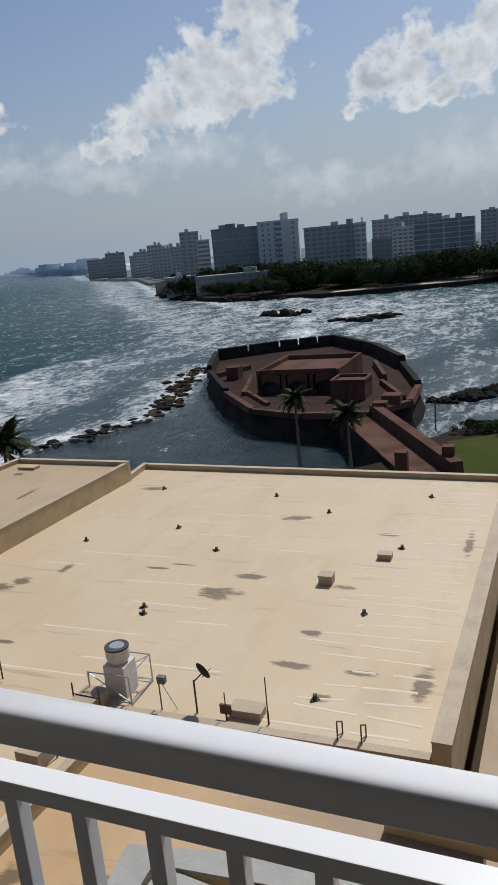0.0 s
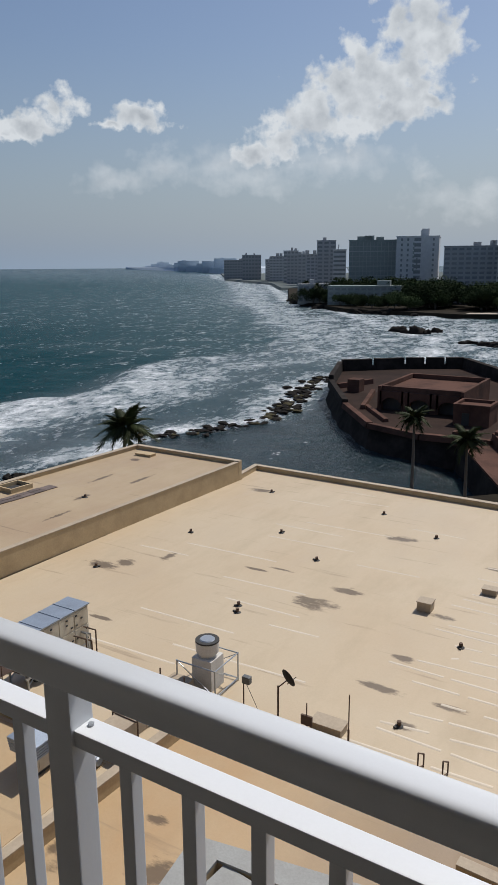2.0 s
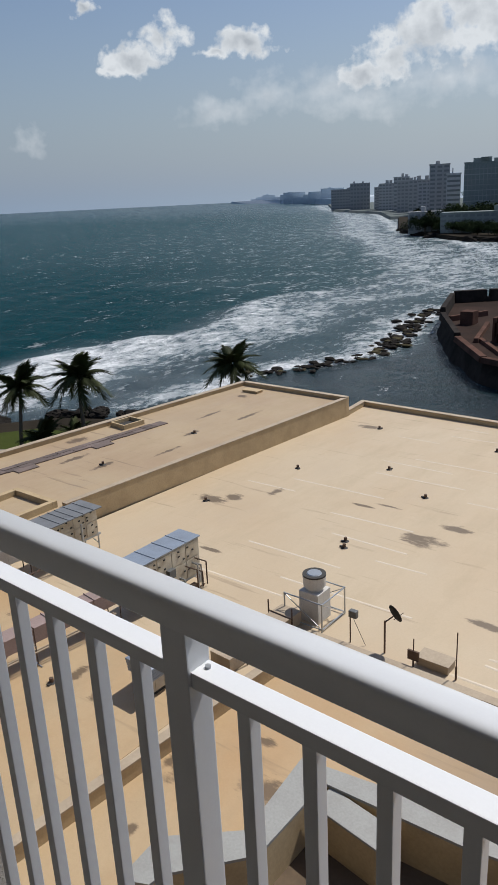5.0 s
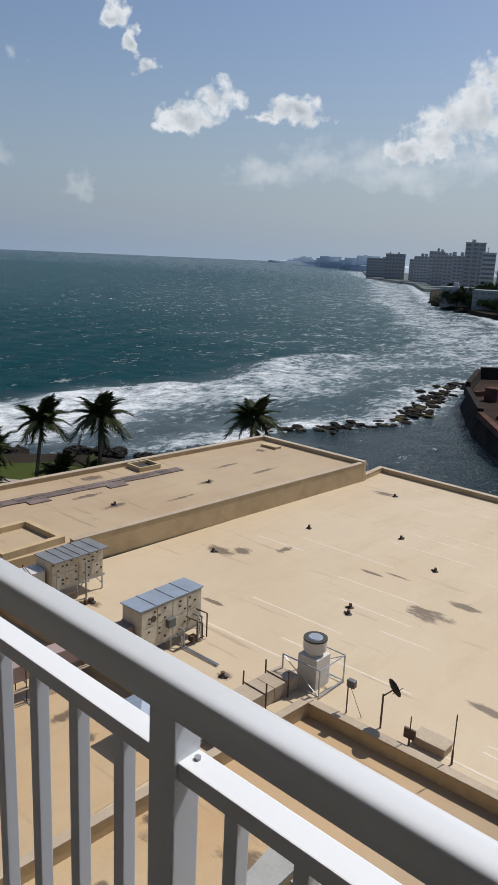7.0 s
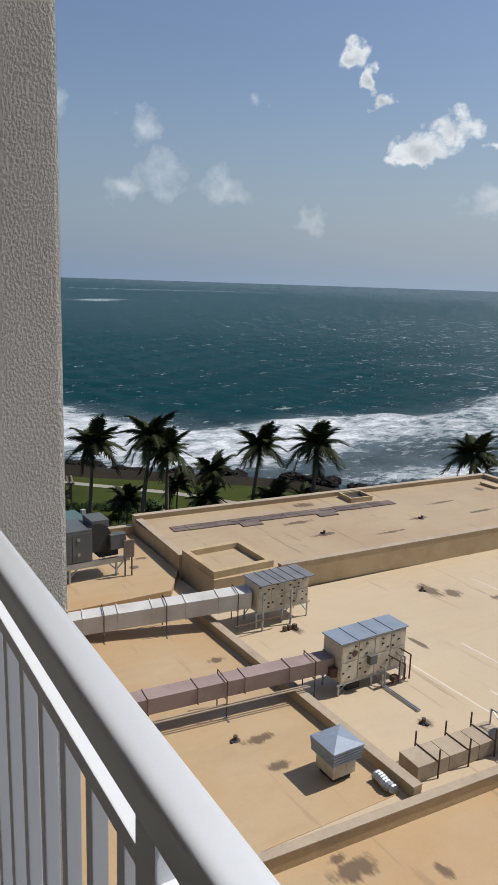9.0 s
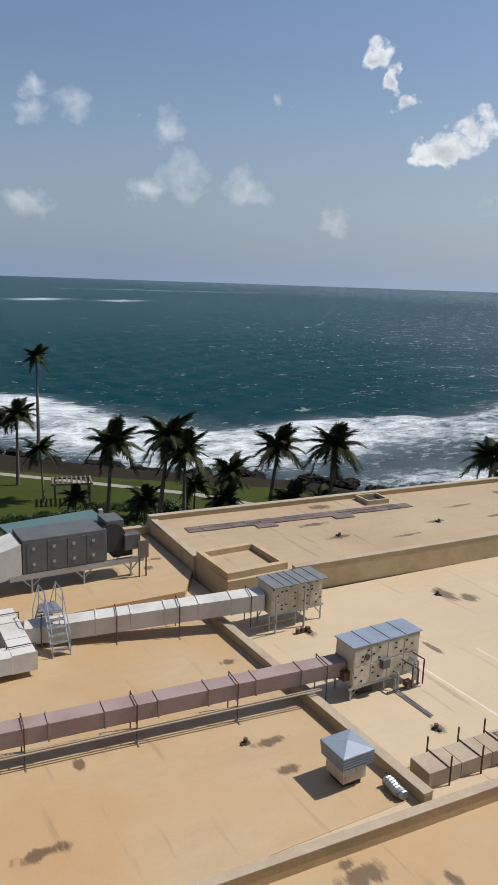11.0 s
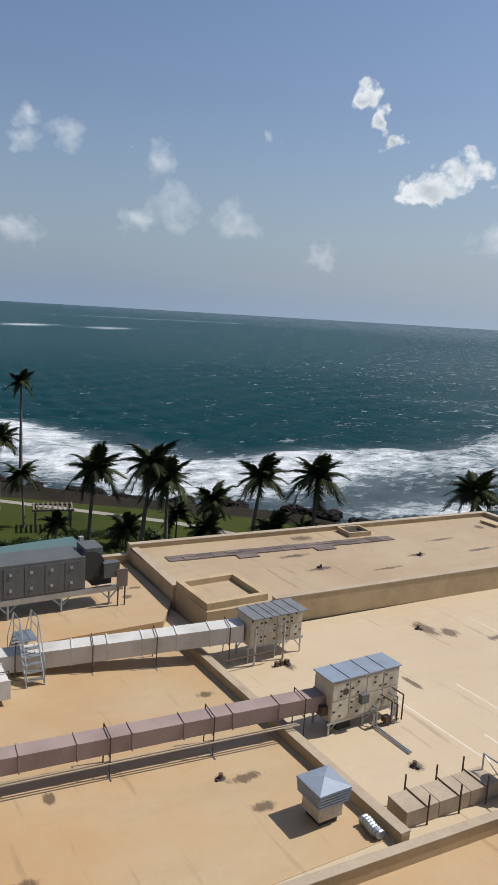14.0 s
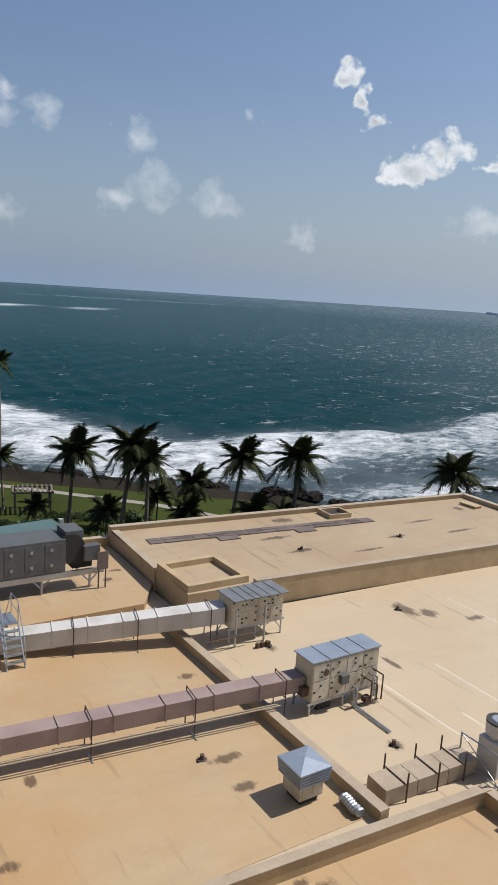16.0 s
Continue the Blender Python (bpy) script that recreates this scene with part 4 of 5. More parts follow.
def crossover_ladder():
    t = thing("crossover_ladder", (-28.6, 9.05, Z), "galvanised steel step ladder bridging the white duct", "ladder")
    for y in (-0.36, 0.36):
        for s in (-1, 1):
            ltube("stringer", (s * 1.55, y, 0), (s * 0.5, y, 1.5), 0.035, M_GALV, t, sides=6)
            ltube("handrail", (s * 1.5, y, 0.9), (s * 0.5, y, 2.4), 0.022, M_GALV, t, sides=6)
            ltube("upright", (s * 0.5, y, 1.5), (s * 0.5, y, 2.4), 0.022, M_GALV, t, sides=6)
            ltube("upright", (s * 1.5, y, 0.08), (s * 1.5, y, 0.9), 0.022, M_GALV, t, sides=6)
        ltube("handrail", (-0.5, y, 2.4), (0.5, y, 2.4), 0.022, M_GALV, t, sides=6)
        ltube("knee_rail", (-0.5, y, 1.95), (0.5, y, 1.95), 0.018, M_GALV, t, sides=6)
    lbox("platform", (-0.55, 0.55, -0.36, 0.36, 1.47, 1.52), M_GALV, t)
    for s in (-1, 1):
        for k in range(5):
            z = 0.25 + 0.25 * k
            x = s * (1.55 - z * 0.7)
            lbox("tread", (x - 0.11, x + 0.11, -0.35, 0.35, z - 0.02, z + 0.02), M_GALV, t, bevel=0.005)


crossover_ladder()


def hooded_ventilator():
    t = thing("roof_ventilator", (-15.72, 14.55, Z), "square galvanised ventilator hood with a shallow pyramid top", "ventilator")
    lbox("curb_base", (-0.34, 0.34, -0.34, 0.34, 0, 0.22), M_DARK, t)
    lbox("box", (-0.44, 0.44, -0.44, 0.44, 0.2, 0.82), M_CABINET, t, "cream steel box", bevel=0.02)
    for s in (-1, 1):
        lbox("panel", (0.44, 0.46, s * 0.2 - 0.15, s * 0.2 + 0.15, 0.3, 0.7), M_CABINET, t, bevel=0.008)
    for k in range(5):
        z = 0.72 + 0.1 * k
        lbox("louvre", (-0.56 - 0.01 * k, 0.56 + 0.01 * k, -0.56 - 0.01 * k, 0.56 + 0.01 * k, z, z + 0.075), M_BLUEMETAL, t, bevel=0.012)
    bm = bmesh.new()
    q = [bm.verts.new((x * 0.6, y * 0.6, 1.2)) for x, y in ((-1, -1), (1, -1), (1, 1), (-1, 1))]
    p = bm.verts.new((0, 0, 1.34))
    bm.faces.new(list(reversed(q)))
    for k in range(4):
        bm.faces.new((q[k], q[(k + 1) % 4], p))
    local(make("pyramid_top", bm, M_BLUEMETAL, None), t)


hooded_ventilator()


def flex_duct():
    t = thing("duct_offcut", (-14.45, 15.45, Z), "crumpled silver foil duct lying by the curb", "duct piece")
    bm = bmesh.new()
    prev = None
    for k in range(15):
        x = -0.42 + 0.06 * k
        r = (0.2 if k % 2 else 0.165) * (1 - 0.15 * (k > 11))
        ring = [bm.verts.new((x, 0.03 * math.sin(k * 0.5) + r * math.cos(a), 0.2 + r * 0.9 * math.sin(a))) for a in (2 * math.pi * q / 12 for q in range(12))]
        if prev:
            for q in range(12):
                bm.faces.new((prev[q], prev[(q + 1) % 12], ring[(q + 1) % 12], ring[q]))
        else:
            bm.faces.new(ring)
        prev = ring
    bm.faces.new(prev)
    bmesh.ops.recalc_face_normals(bm, faces=bm.faces)
    local(make("foil", bm, M_GALV, None), t)


flex_duct()


def fan_stack():
    t = thing("exhaust_fan", (-13.75, 21.05, Z), "white round upblast fan on a pale box base", "exhaust fan")
    lbox("base_box", (-0.42, 0.42, -0.42, 0.42, 0, 1.2), M_WHITE, t, bevel=0.02)
    for nm, r0, r1, z0, z1, m in (("neck", 0.3, 0.38, 1.2, 1.38, M_WHITE), ("drum", 0.42, 0.44, 1.38, 1.78, M_WHITE), ("rim", 0.44, 0.44, 1.78, 1.84, M_DARK), ("cover", 0.28, 0.25, 1.84, 1.87, M_GALV)):
        bm = bmesh.new()
        add_tube(bm, (0, 0, z0), (0, 0, z1), r0, r1, 28)
        local(make(nm, bm, m, None), t)
    cs = [(-0.85, -0.75), (0.8, -0.75), (0.8, 0.8), (-0.85, 0.8)]
    for k in range(4):
        a, b = cs[k], cs[(k + 1) % 4]
        ltube("guard_post", (*a, 0), (*a, 1.15), 0.03, M_GALV, t, sides=6)
        if k != 3:
            ltube("guard_rail", (*a, 1.12), (*b, 1.12), 0.025, M_GALV, t, sides=6)
            ltube("guard_brace", (*a, 1.1), (*b, 0.1), 0.018, M_GALV, t, sides=6)
            ltube("guard_rail", (*a, 0.1), (*b, 0.1), 0.025, M_GALV, t, sides=6)


fan_stack()


def covered_run():
    t = thing("covered_duct", (-14.45, 18.2, Z), "pale covered duct run with upright steel hoops", "duct", turn=-3)
    for k in range(3):
        lbox("cover", (-0.45, 0.45, -1.7 + 1.3 * k, -0.42 + 1.3 * k, 0.02, 0.55), M_CAP, t, bevel=0.02)
    for y in (-0.95, 0.35, 1.5):
        for x in (-0.55, 0.55):
            ltube("hoop_post", (x, y, 0), (x, y, 1.0), 0.03, M_RUST, t, sides=6)
        ltube("hoop_bar", (-0.55, y, 0.57), (0.55, y, 0.57), 0.025, M_RUST, t, sides=6)


covered_run()


def dish_mast():
    t = thing("satellite_dish", (-10.5, 20.45, Z), "dark satellite dish on a thin mast", "satellite dish")
    ltube("mast", (0, 0, 0), (0, 0, 1.25), 0.035, M_RUST, t)
    ltube("arm", (0, 0, 1.2), (0.25, 0.15, 1.45), 0.025, M_RUST, t)
    bm = bmesh.new()
    rings = []
    for k in range(5):
        r = 0.33 * k / 4
        rings.append([bm.verts.new((r * math.cos(a), 0.25 * r * r / 0.33 * 0.9, r * math.sin(a))) for a in (2 * math.pi * q / 20 for q in range(20))] if k else [bm.verts.new((0, 0, 0))])
    for q in range(20):
        bm.faces.new((rings[0][0], rings[1][q], rings[1][(q + 1) % 20]))
        for k in range(1, 4):
            bm.faces.new((rings[k][q], rings[k + 1][q], rings[k + 1][(q + 1) % 20], rings[k][(q + 1) % 20]))
    bmesh.ops.solidify(bm, geom=bm.faces[:], thickness=0.02)
    d = local(make("dish", bm, M_DARK, None), t)
    d.matrix_basis = pose(0.25, 0.15, 1.5, 18, 0, -25)
    ltube("feed_arm", (0.25, 0.17, 1.3), (0.4, 0.55, 1.42), 0.014, M_RUST, t)


dish_mast()


def lnb_mast():
    t = thing("antenna_mast", (-11.8, 20.35, Z), "thin bent mast with a small grey antenna", "antenna")
    ltube("mast", (0, 0, 0), (0.0, 0, 1.1), 0.025, M_RUST, t)
    lbox("antenna", (-0.02, 0.28, -0.1, 0.1, 1.05, 1.32), M_GREYCAB, t, bevel=0.04)
    ltube("cable", (0.1, 0.0, 1.05), (0.55, 0.1, 0.02), 0.01, M_DARK, t, sides=5)


lnb_mast()


def panel_antenna(at, h, plate):
    t = thing("antenna_mast", at, "thin rusty antenna pole at the roof edge", "antenna", "roof antennas")
    ltube("pole", (0, 0, -0.1), (0, 0, h), 0.02, M_RUST, t, sides=6)
    ltube("sleeve", (0, 0, 0), (0, 0, 0.5), 0.035, M_RUST, t, sides=6)
    if plate:
        lbox("plate", (-0.2, 0.2, -0.04, 0.04, 0.25, 0.6), M_RUST, t)


panel_antenna((-9.35, 20.3, Z), 1.05, True)
panel_antenna((-7.9, 20.4, Z), 1.75, False)


def low_box(at, dims, label, mat):
    t = thing("roof_curb_box", at, label, "roof box", "roof boxes")
    lbox("body", (-dims[0], dims[0], -dims[1], dims[1], 0, dims[2]), mat, t, bevel=0.02)
    lbox("lid", (-dims[0] - 0.03, dims[0] + 0.03, -dims[1] - 0.03, dims[1] + 0.03, dims[2], dims[2] + 0.05), mat, t, bevel=0.015)


low_box((-8.75, 20.75, Z), (0.55, 0.3, 0.28), "pale flat box beside the antenna poles", M_CAP)
low_box((-8.75, 31.0, Z), (0.31, 0.30, 0.42), "small pale roof curb box", M_CAP)
low_box((-6.65, 34.1, Z), (0.33, 0.25, 0.26), "small pale roof curb box", M_CAP)


def hand_loop(at):
    t = thing("ladder_rail", at, "bent rusty grab rail at the roof edge", "grab rail", "grab rails")
    ltube("post", (0, -0.25, -0.2), (0, -0.25, 0.85), 0.025, M_RUST, t, sides=6)
    ltube("post", (0, 0.35, 0.0), (0, 0.35, 0.45), 0.025, M_RUST, t, sides=6)
    ltube("rail", (0, -0.25, 0.85), (0, 0.35, 0.45), 0.025, M_RUST, t, sides=6)
    ltube("brace", (0, -0.25, 0.35), (0, 0.35, 0.05), 0.02, M_RUST, t, sides=6)


hand_loop((-5.45, 20.15, Z))
hand_loop((-4.7, 20.15, Z))


def stub_vent():
    t = thing("roof_vent", (-15.44, 33.76, Z), "short dark vent pipe stub in the roof", "vent pipe", "roof vents")
    ltube("pipe", (0, 0, 0), (0, 0, 0.2), 0.075, M_RUST, t, sides=12)
    bm = bmesh.new()
    add_tube(bm, (0, 0, 0), (0, 0, 0.05), 0.17, 0.1, 14)
    local(make("collar", bm, M_DARK, None), t)
    lbox("strap", (-0.22, -0.05, -0.05, 0.05, 0.0, 0.07), M_DARK, t)
    return t


vent = stub_vent()
VENTS = [(-15.9, 26.6), (-16.2, 27.2), (-6.46, 28.4), (-23.6, 34.0), (-16.35, 19.0), (-23.3, 43.1), (-15.05, 42.5), (-5.6, 43.2), (-6.05, 35.4), (-6.8, 22.1),
         (-18.7, 12.7), (-24.5, 19.3), (-24.9, 27.4), (-19.0, 36.5), (-11.0, 40.0)]
for k, (x, y) in enumerate(VENTS):
    copy_thing(vent, pose(x, y, Z, 0, 0, 47 * k))
for x, y in ((-31.0, 33.3), (-31.5, 26.2)):
    copy_thing(vent, pose(x, y, Z + 1.15, 0, 0, 30))

# seams of the roof coating: thin raised laps, dashed and pale to add glint
bm = bmesh.new()


def gable(a, b, half, rise):
    a, b = Vector((*a, Z)), Vector((*b, Z))
    prof = [(-1, 0), (-0.55, 0.68), (0, 1), (0.55, 0.68), (1, 0)]
    v = [[bm.verts.new(p + Vector((0, half * q, rise * h))) for q, h in prof] for p in (a, b)]
    for k in range(4):
        bm.faces.new((v[0][k], v[1][k], v[1][k + 1], v[0][k + 1]))


rnd = random.Random(11)
for k in range(30):
    y = 20.6 + 0.87 * k
    x1 = -2.75 + (y - 20) * 0.035
    xs = x1 - rnd.uniform(0.2, 1.2)
    mid_x, end_x = xs - rnd.uniform(1.2, 2.4), xs - rnd.uniform(2.9, 5.2)
    y0, y1 = y + rnd.uniform(-0.1, 0.1), y + rnd.uniform(-0.1, 0.1)
    gable((mid_x, y0), (xs, y1), 0.075, 0.02)
    gable((end_x, 2 * y0 - y1), (mid_x - rnd.uniform(0.15, 0.7), y0), 0.07, 0.018)
for k in range(16):
    y = 21.5 + 1.6 * k + rnd.uniform(-0.3, 0.3)
    x = rnd.uniform(-25, -12)
    gable((x, y), (x + rnd.uniform(2, 6), y + rnd.uniform(-0.15, 0.15)), 0.06, 0.012)
# glossy coat; the pale colour paints in part of the sun glint
M_SEAM = surface("glossy_seam_glint_coating", (0.72, 0.62, 0.48), (0.58, 0.47, 0.34), 2, 20, 0.24, bump_m=0.001)
tagged(make("roof_seams", bm, M_SEAM, smooth=True), "glossy raised seams in the roof coating", "seams", kind="stuff")

# boards and skylight on the raised roof
ZH = Z + 1.15
walkway = thing("board_walk", (-35.2, 26.0, ZH), "grey-brown timber boards laid across the raised roof", "walkway", turn=-5.5)
rnd = random.Random(4)
for k in range(17):
    for s in (-1, 1):
        y = -7.2 + 0.9 * k
        w = 0.42
        x = s * 0.22 + rnd.uniform(-0.03, 0.03)
        lbox("plank", (x - 0.2, x + 0.2, y, y + 0.88, 0.0, 0.05 + rnd.uniform(0, 0.025)), M_TIMBER, walkway, bevel=0.006)
for y in (-3.2, 2.0):
    lbox("plank", (0.3, 1.0, y, y + 1.3, 0.0, 0.06), M_TIMBER, walkway, bevel=0.006)
sk = thing("roof_opening", (-36.2, 32.4, ZH), "dark open skylight curb on the raised roof", "skylight", turn=-5)
for d in ((-0.75, 0.75, -0.85, -0.72, 0, 0.3), (-0.75, 0.75, 0.72, 0.85, 0, 0.3), (-0.75, -0.62, -0.72, 0.72, 0, 0.3), (0.62, 0.75, -0.72, 0.72, 0, 0.3)):
    lbox("curb", d, M_PARAPET, sk, bevel=0.015)
# near-black slab paints the shade in the open skylight
lbox("well", (-0.62, 0.62, -0.72, 0.72, 0.0, 0.06), M_DARK, sk)
low_box((-34.3, 43.4, ZH), (0.7, 0.35, 0.14), "flat tan hatch near the roof corner", M_PARAPET)

# ---- light well: inner stair box and floor ----
wb = thing("well_box", (-7.2, 12.85, Z - 0.6), "small grey-capped masonry box in the light well", "masonry box", turn=-8)
lbox("body", (-0.95, 0.95, -0.35, 0.35, 0, 1.45), M_PARAPET, wb, bevel=0.02)
lbox("cap", (-0.98, 0.98, -0.38, 0.38, 1.45, 1.52), M_GREYCAP, wb, "grey membrane cap", bevel=0.02)
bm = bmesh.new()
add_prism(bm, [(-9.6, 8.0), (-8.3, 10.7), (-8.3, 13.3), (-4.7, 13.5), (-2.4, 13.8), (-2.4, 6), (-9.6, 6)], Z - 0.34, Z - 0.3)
structure("floor", bm, M_WELL, "dark mottled brown floor of the light well", "floor")

# ---- fort ----


def arc_wall(bm, pts, z0, z1, thick, foot=0.0):
    for a, b in zip(pts, pts[1:]):
        add_wall(bm, a, b, z0, z1, thick, foot)


FORT = [(-77, 176), (-64, 188), (-50.5, 195.5), (-36, 176), (-26.5, 156), (-20, 134), (-19.5, 121), (-25, 112.5), (-35, 112), (-45, 116), (-56, 131), (-69, 153)]


def fort():
    t = thing("stone_fort", (-45, 145, 0), "old dark masonry fort with red-brown terraces standing in the sea", "fort")
    bm = bmesh.new()
    add_prism(bm, FORT, -2, 3.4, 2.4)
    part("rampart", bm, M_FORT, t)
    bm = bmesh.new()
    c = Vector((-45, 148))
    add_prism(bm, [tuple(c + (Vector(p) - c) * 0.965) for p in FORT], 3.3, 3.5)
    part("terrace", bm, M_TERRACE, t)

    def inn(p, k):
        return tuple(c + (Vector(p) - c) * k)
    # far parapet with gun openings
    for (a, b, n) in ((FORT[0], FORT[1], 2), (FORT[1], FORT[2], 3)):
        a, b = Vector(a), Vector(b)
        for k in range(n):
            bm = bmesh.new()
            add_wall(bm, a + (b - a) * ((k + 0.06) / n), a + (b - a) * ((k + 0.94) / n), 3.3, 6.3, 1.6, 0.2)
            part("merlon", bm, M_FORT, t, bevel=0.12)
        bm = bmesh.new()
        add_wall(bm, a, b, 3.3, 4.6, 1.3, 0.2)
        part("parapet", bm, M_FORT, t)
    for k in (2, 3):
        bm = bmesh.new()
        add_wall(bm, FORT[k], FORT[k + 1], 3.3, 6.2, 1.5, 0.3)
        part("parapet", bm, M_FORT, t, bevel=0.1)
    for k, z in ((4, 5.0), (5, 4.3), (6, 4.2), (7, 4.3), (8, 4.2), (9, 4.3), (10, 4.9), (11, 5.9)):
        bm = bmesh.new()
        add_wall(bm, FORT[k], FORT[(k + 1) % 12], 3.3, z, 1.1, 0.2)
        part("parapet", bm, M_FORT if k in (10, 11, 4) else M_FORTRED, t, bevel=0.08)
    # casemate block with arched fronts
    fx0, fx1, fy0, fy1 = -49.5, -33.5, 131.0, 150.0
    h = 8.0
    bm = bmesh.new()
    add_box(bm, fx0, fx1, fy0 + 1.2, fy1, 3.4, h - 0.9)
    part("casemate", bm, M_FORTRED, t)
    for d in ((fx0, fx1, fy1 - 0.6, fy1, h - 0.9, h), (fx0, fx0 + 0.6, fy0, fy1 - 0.6, h - 0.9, h), (fx1 - 0.6, fx1, fy0, fy1 - 0.6, h - 0.9, h), (fx0 + 0.6, fx1 - 0.6, fy0 + 0.6, fy0 + 1.2, h - 0.9, h)):
        bm = bmesh.new()
        add_box(bm, *d)
        part("roof_parapet", bm, M_FORTRED, t, bevel=0.08)
    # arched front wall: piers and arch segments
    n = 3
    span = (fx1 - fx0) / n
    for k in range(n):
        cx = fx0 + span * (k + 0.5)
        r = span * 0.42
        # thin near-black sheet paints the shade inside the arch
        bm = bmesh.new()
        add_box(bm, cx - r, cx + r, fy0 + 1.16, fy0 + 1.21, 3.45, 3.5 + r)
        part("dark_arch_backing", bm, M_DARK, t)
        bm = bmesh.new()
        zt = h - 0.9
        spring = 3.7
        pts = [(cx + r * math.cos(a), spring + min(r, zt - spring - 0.3) * math.sin(a)) for a in (math.pi * q / 10 for q in range(11))]
        for (x0, z0), (x1, z1) in zip(pts, pts[1:]):
            v = [bm.verts.new((x, y, z)) for y in (fy0, fy0 + 1.15) for x, z in ((x0, z0), (x1, z1), (x1, zt), (x0, zt))]
            for f in ((0, 1, 2, 3), (7, 6, 5, 4), (0, 4, 5, 1), (3, 2, 6, 7)):
                bm.faces.new([v[i] for i in f])
        bmesh.ops.recalc_face_normals(bm, faces=bm.faces)
        part("arch", bm, M_FORTRED, t)
    for k in range(n + 1):
        x = fx0 + span * k
        bm = bmesh.new()
        add_box(bm, max(fx0, x - span * 0.14), min(fx1, x + span * 0.14), fy0, fy0 + 1.15, 3.4, h - 0.9)
        part("pier", bm, M_FORTRED, t)
    # guard hut
    hut = box_part("guard_house", (-33.5, -27.5, 124.5, 130.5, 3.4, 6.6), M_FORTRED, t, "small red-brown guard house", 0.06)
    for d in ((-33.6, -27.4, 124.4, 124.9, 6.6, 7.1), (-33.6, -27.4, 130.1, 130.6, 6.6, 7.1), (-33.6, -33.1, 124.9, 130.1, 6.6, 7.1), (-27.9, -27.4, 124.9, 130.1, 6.6, 7.1)):
        box_part("hut_parapet", d, M_FORTRED, t, bevel=0.04)
    # near-black slab paints the shaded door opening
    box_part("doorway", (-32.0, -30.8, 124.36, 124.5, 3.5, 5.6), M_DARK, t)
    # ramps and inner walls
    for a, b, z in (((-62, 160), (-66, 150), 4.6), ((-57, 148), (-52, 130), 4.3), ((-27.5, 139), (-21, 124), 4.4), ((-33, 160), (-27.5, 142), 4.8), ((-52, 132), (-44, 121), 4.1)):
        bm = bmesh.new()
        add_wall(bm, a, b, 3.4, z, 0.8, 0.1)
        part("inner_wall", bm, M_FORTRED, t, bevel=0.06)
    box_part("sentry_turret", (-62.5, -59.8, 147, 150, 3.4, 6.2), M_FORTRED, t, bevel=0.15)
    box_part("sentry_turret", (-23.5, -20.5, 118, 121, 3.4, 5.6), M_FORTRED, t, bevel=0.15)


fort()


def bridge():
    t = thing("fort_bridge", (-17, 98, 0), "red-brown masonry causeway leading to the fort", "bridge")
    a, b = Vector((-26, 113)), Vector((-10.5, 82.5))
    d = (b - a).normalized()
    n = Vector((-d.y, d.x))
    bm = bmesh.new()
    add_wall(bm, a, b, -2, 3.45, 6.6, 0.6)
    part("deck_body", bm, M_FORT, t)
    bm = bmesh.new()
    add_wall(bm, a, b, 3.45, 3.52, 5.4)
    part("deck", bm, M_FORTRED, t)
    bm = bmesh.new()
    add_wall(bm, a + n * 2.4, b + n * 2.4, 3.4, 5.1, 1.5, 0.1)
    part("side_wall", bm, M_FORTRED, t, bevel=0.08)
    bm = bmesh.new()
    add_wall(bm, a - n * 3.0, b - n * 3.0, 3.4, 3.75, 0.5)
    part("kerb", bm, M_FORTRED, t, bevel=0.05)
    for s in (-1, 1):
        p = b - d * 3 + n * (2.8 * s - 0.2)
        box_part("gate_pier", (p.x - 0.7, p.x + 0.7, p.y - 0.7, p.y + 0.7, 3.4, 6.2), M_FORTRED, t, bevel=0.1)
    p = a + d * 1.0
    for s in (-1, 1):
        q = p + n * 3.1 * s
        box_part("gate_pier", (q.x - 1.1, q.x + 1.1, q.y - 1.1, q.y + 1.1, 3.4, 5.6), M_FORTRED, t, bevel=0.1)


bridge()


# ---- rocks ----
def rock_mesh(name, seed, flat):
    rnd = random.Random(seed)
    bm = bmesh.new()
    bmesh.ops.create_icosphere(bm, subdivisions=2 if flat < 0.5 else 3, radius=1)
    off = Vector((rnd.uniform(0, 50), rnd.uniform(0, 50), 0))
    for v in bm.verts:
        v.co *= 1 + 0.45 * noise.noise(v.co * 1.3 + off) + 0.28 * noise.noise(v.co * 3.1 + off) + 0.12 * noise.noise(v.co * 6.5 + off)
        v.co.z *= flat
    me = bpy.data.meshes.new(name)
    bm.to_mesh(me)
    bm.free()
    me.polygons.foreach_set("use_smooth", [flat > 0.8] * len(me.polygons))
    return me


def rock_line(pts, count, spread, size, flat, label, group, mats, seed, z=0.0):
    rnd = random.Random(seed)
    kinds = []
    for k in range(4):
        me = rock_mesh("rock", seed * 10 + k, flat)
        me.materials.append(mats[k % len(mats)])
        kinds.append(me)
    total = sum((Vector(b) - Vector(a)).length for a, b in zip(pts, pts[1:]))
    for a, b in zip(pts, pts[1:]):
        a, b = Vector(a), Vector(b)
        n = max(1, round(count * (b - a).length / total))
        for k in range(n):
            p = a + (b - a) * rnd.random()
            s = size * rnd.uniform(0.5, 1.5)
            ob = new("rock", kinds[rnd.randrange(4)])
            ob.matrix_world = pose(p.x + rnd.gauss(0, spread), p.y + rnd.gauss(0, spread), z + rnd.uniform(-0.25, 0.1) * s * flat, 0, 0, rnd.uniform(0, 360)) @ Matrix.Diagonal((s * 1.4, s, s, 1))
            tagged(ob, label, "rock", group)


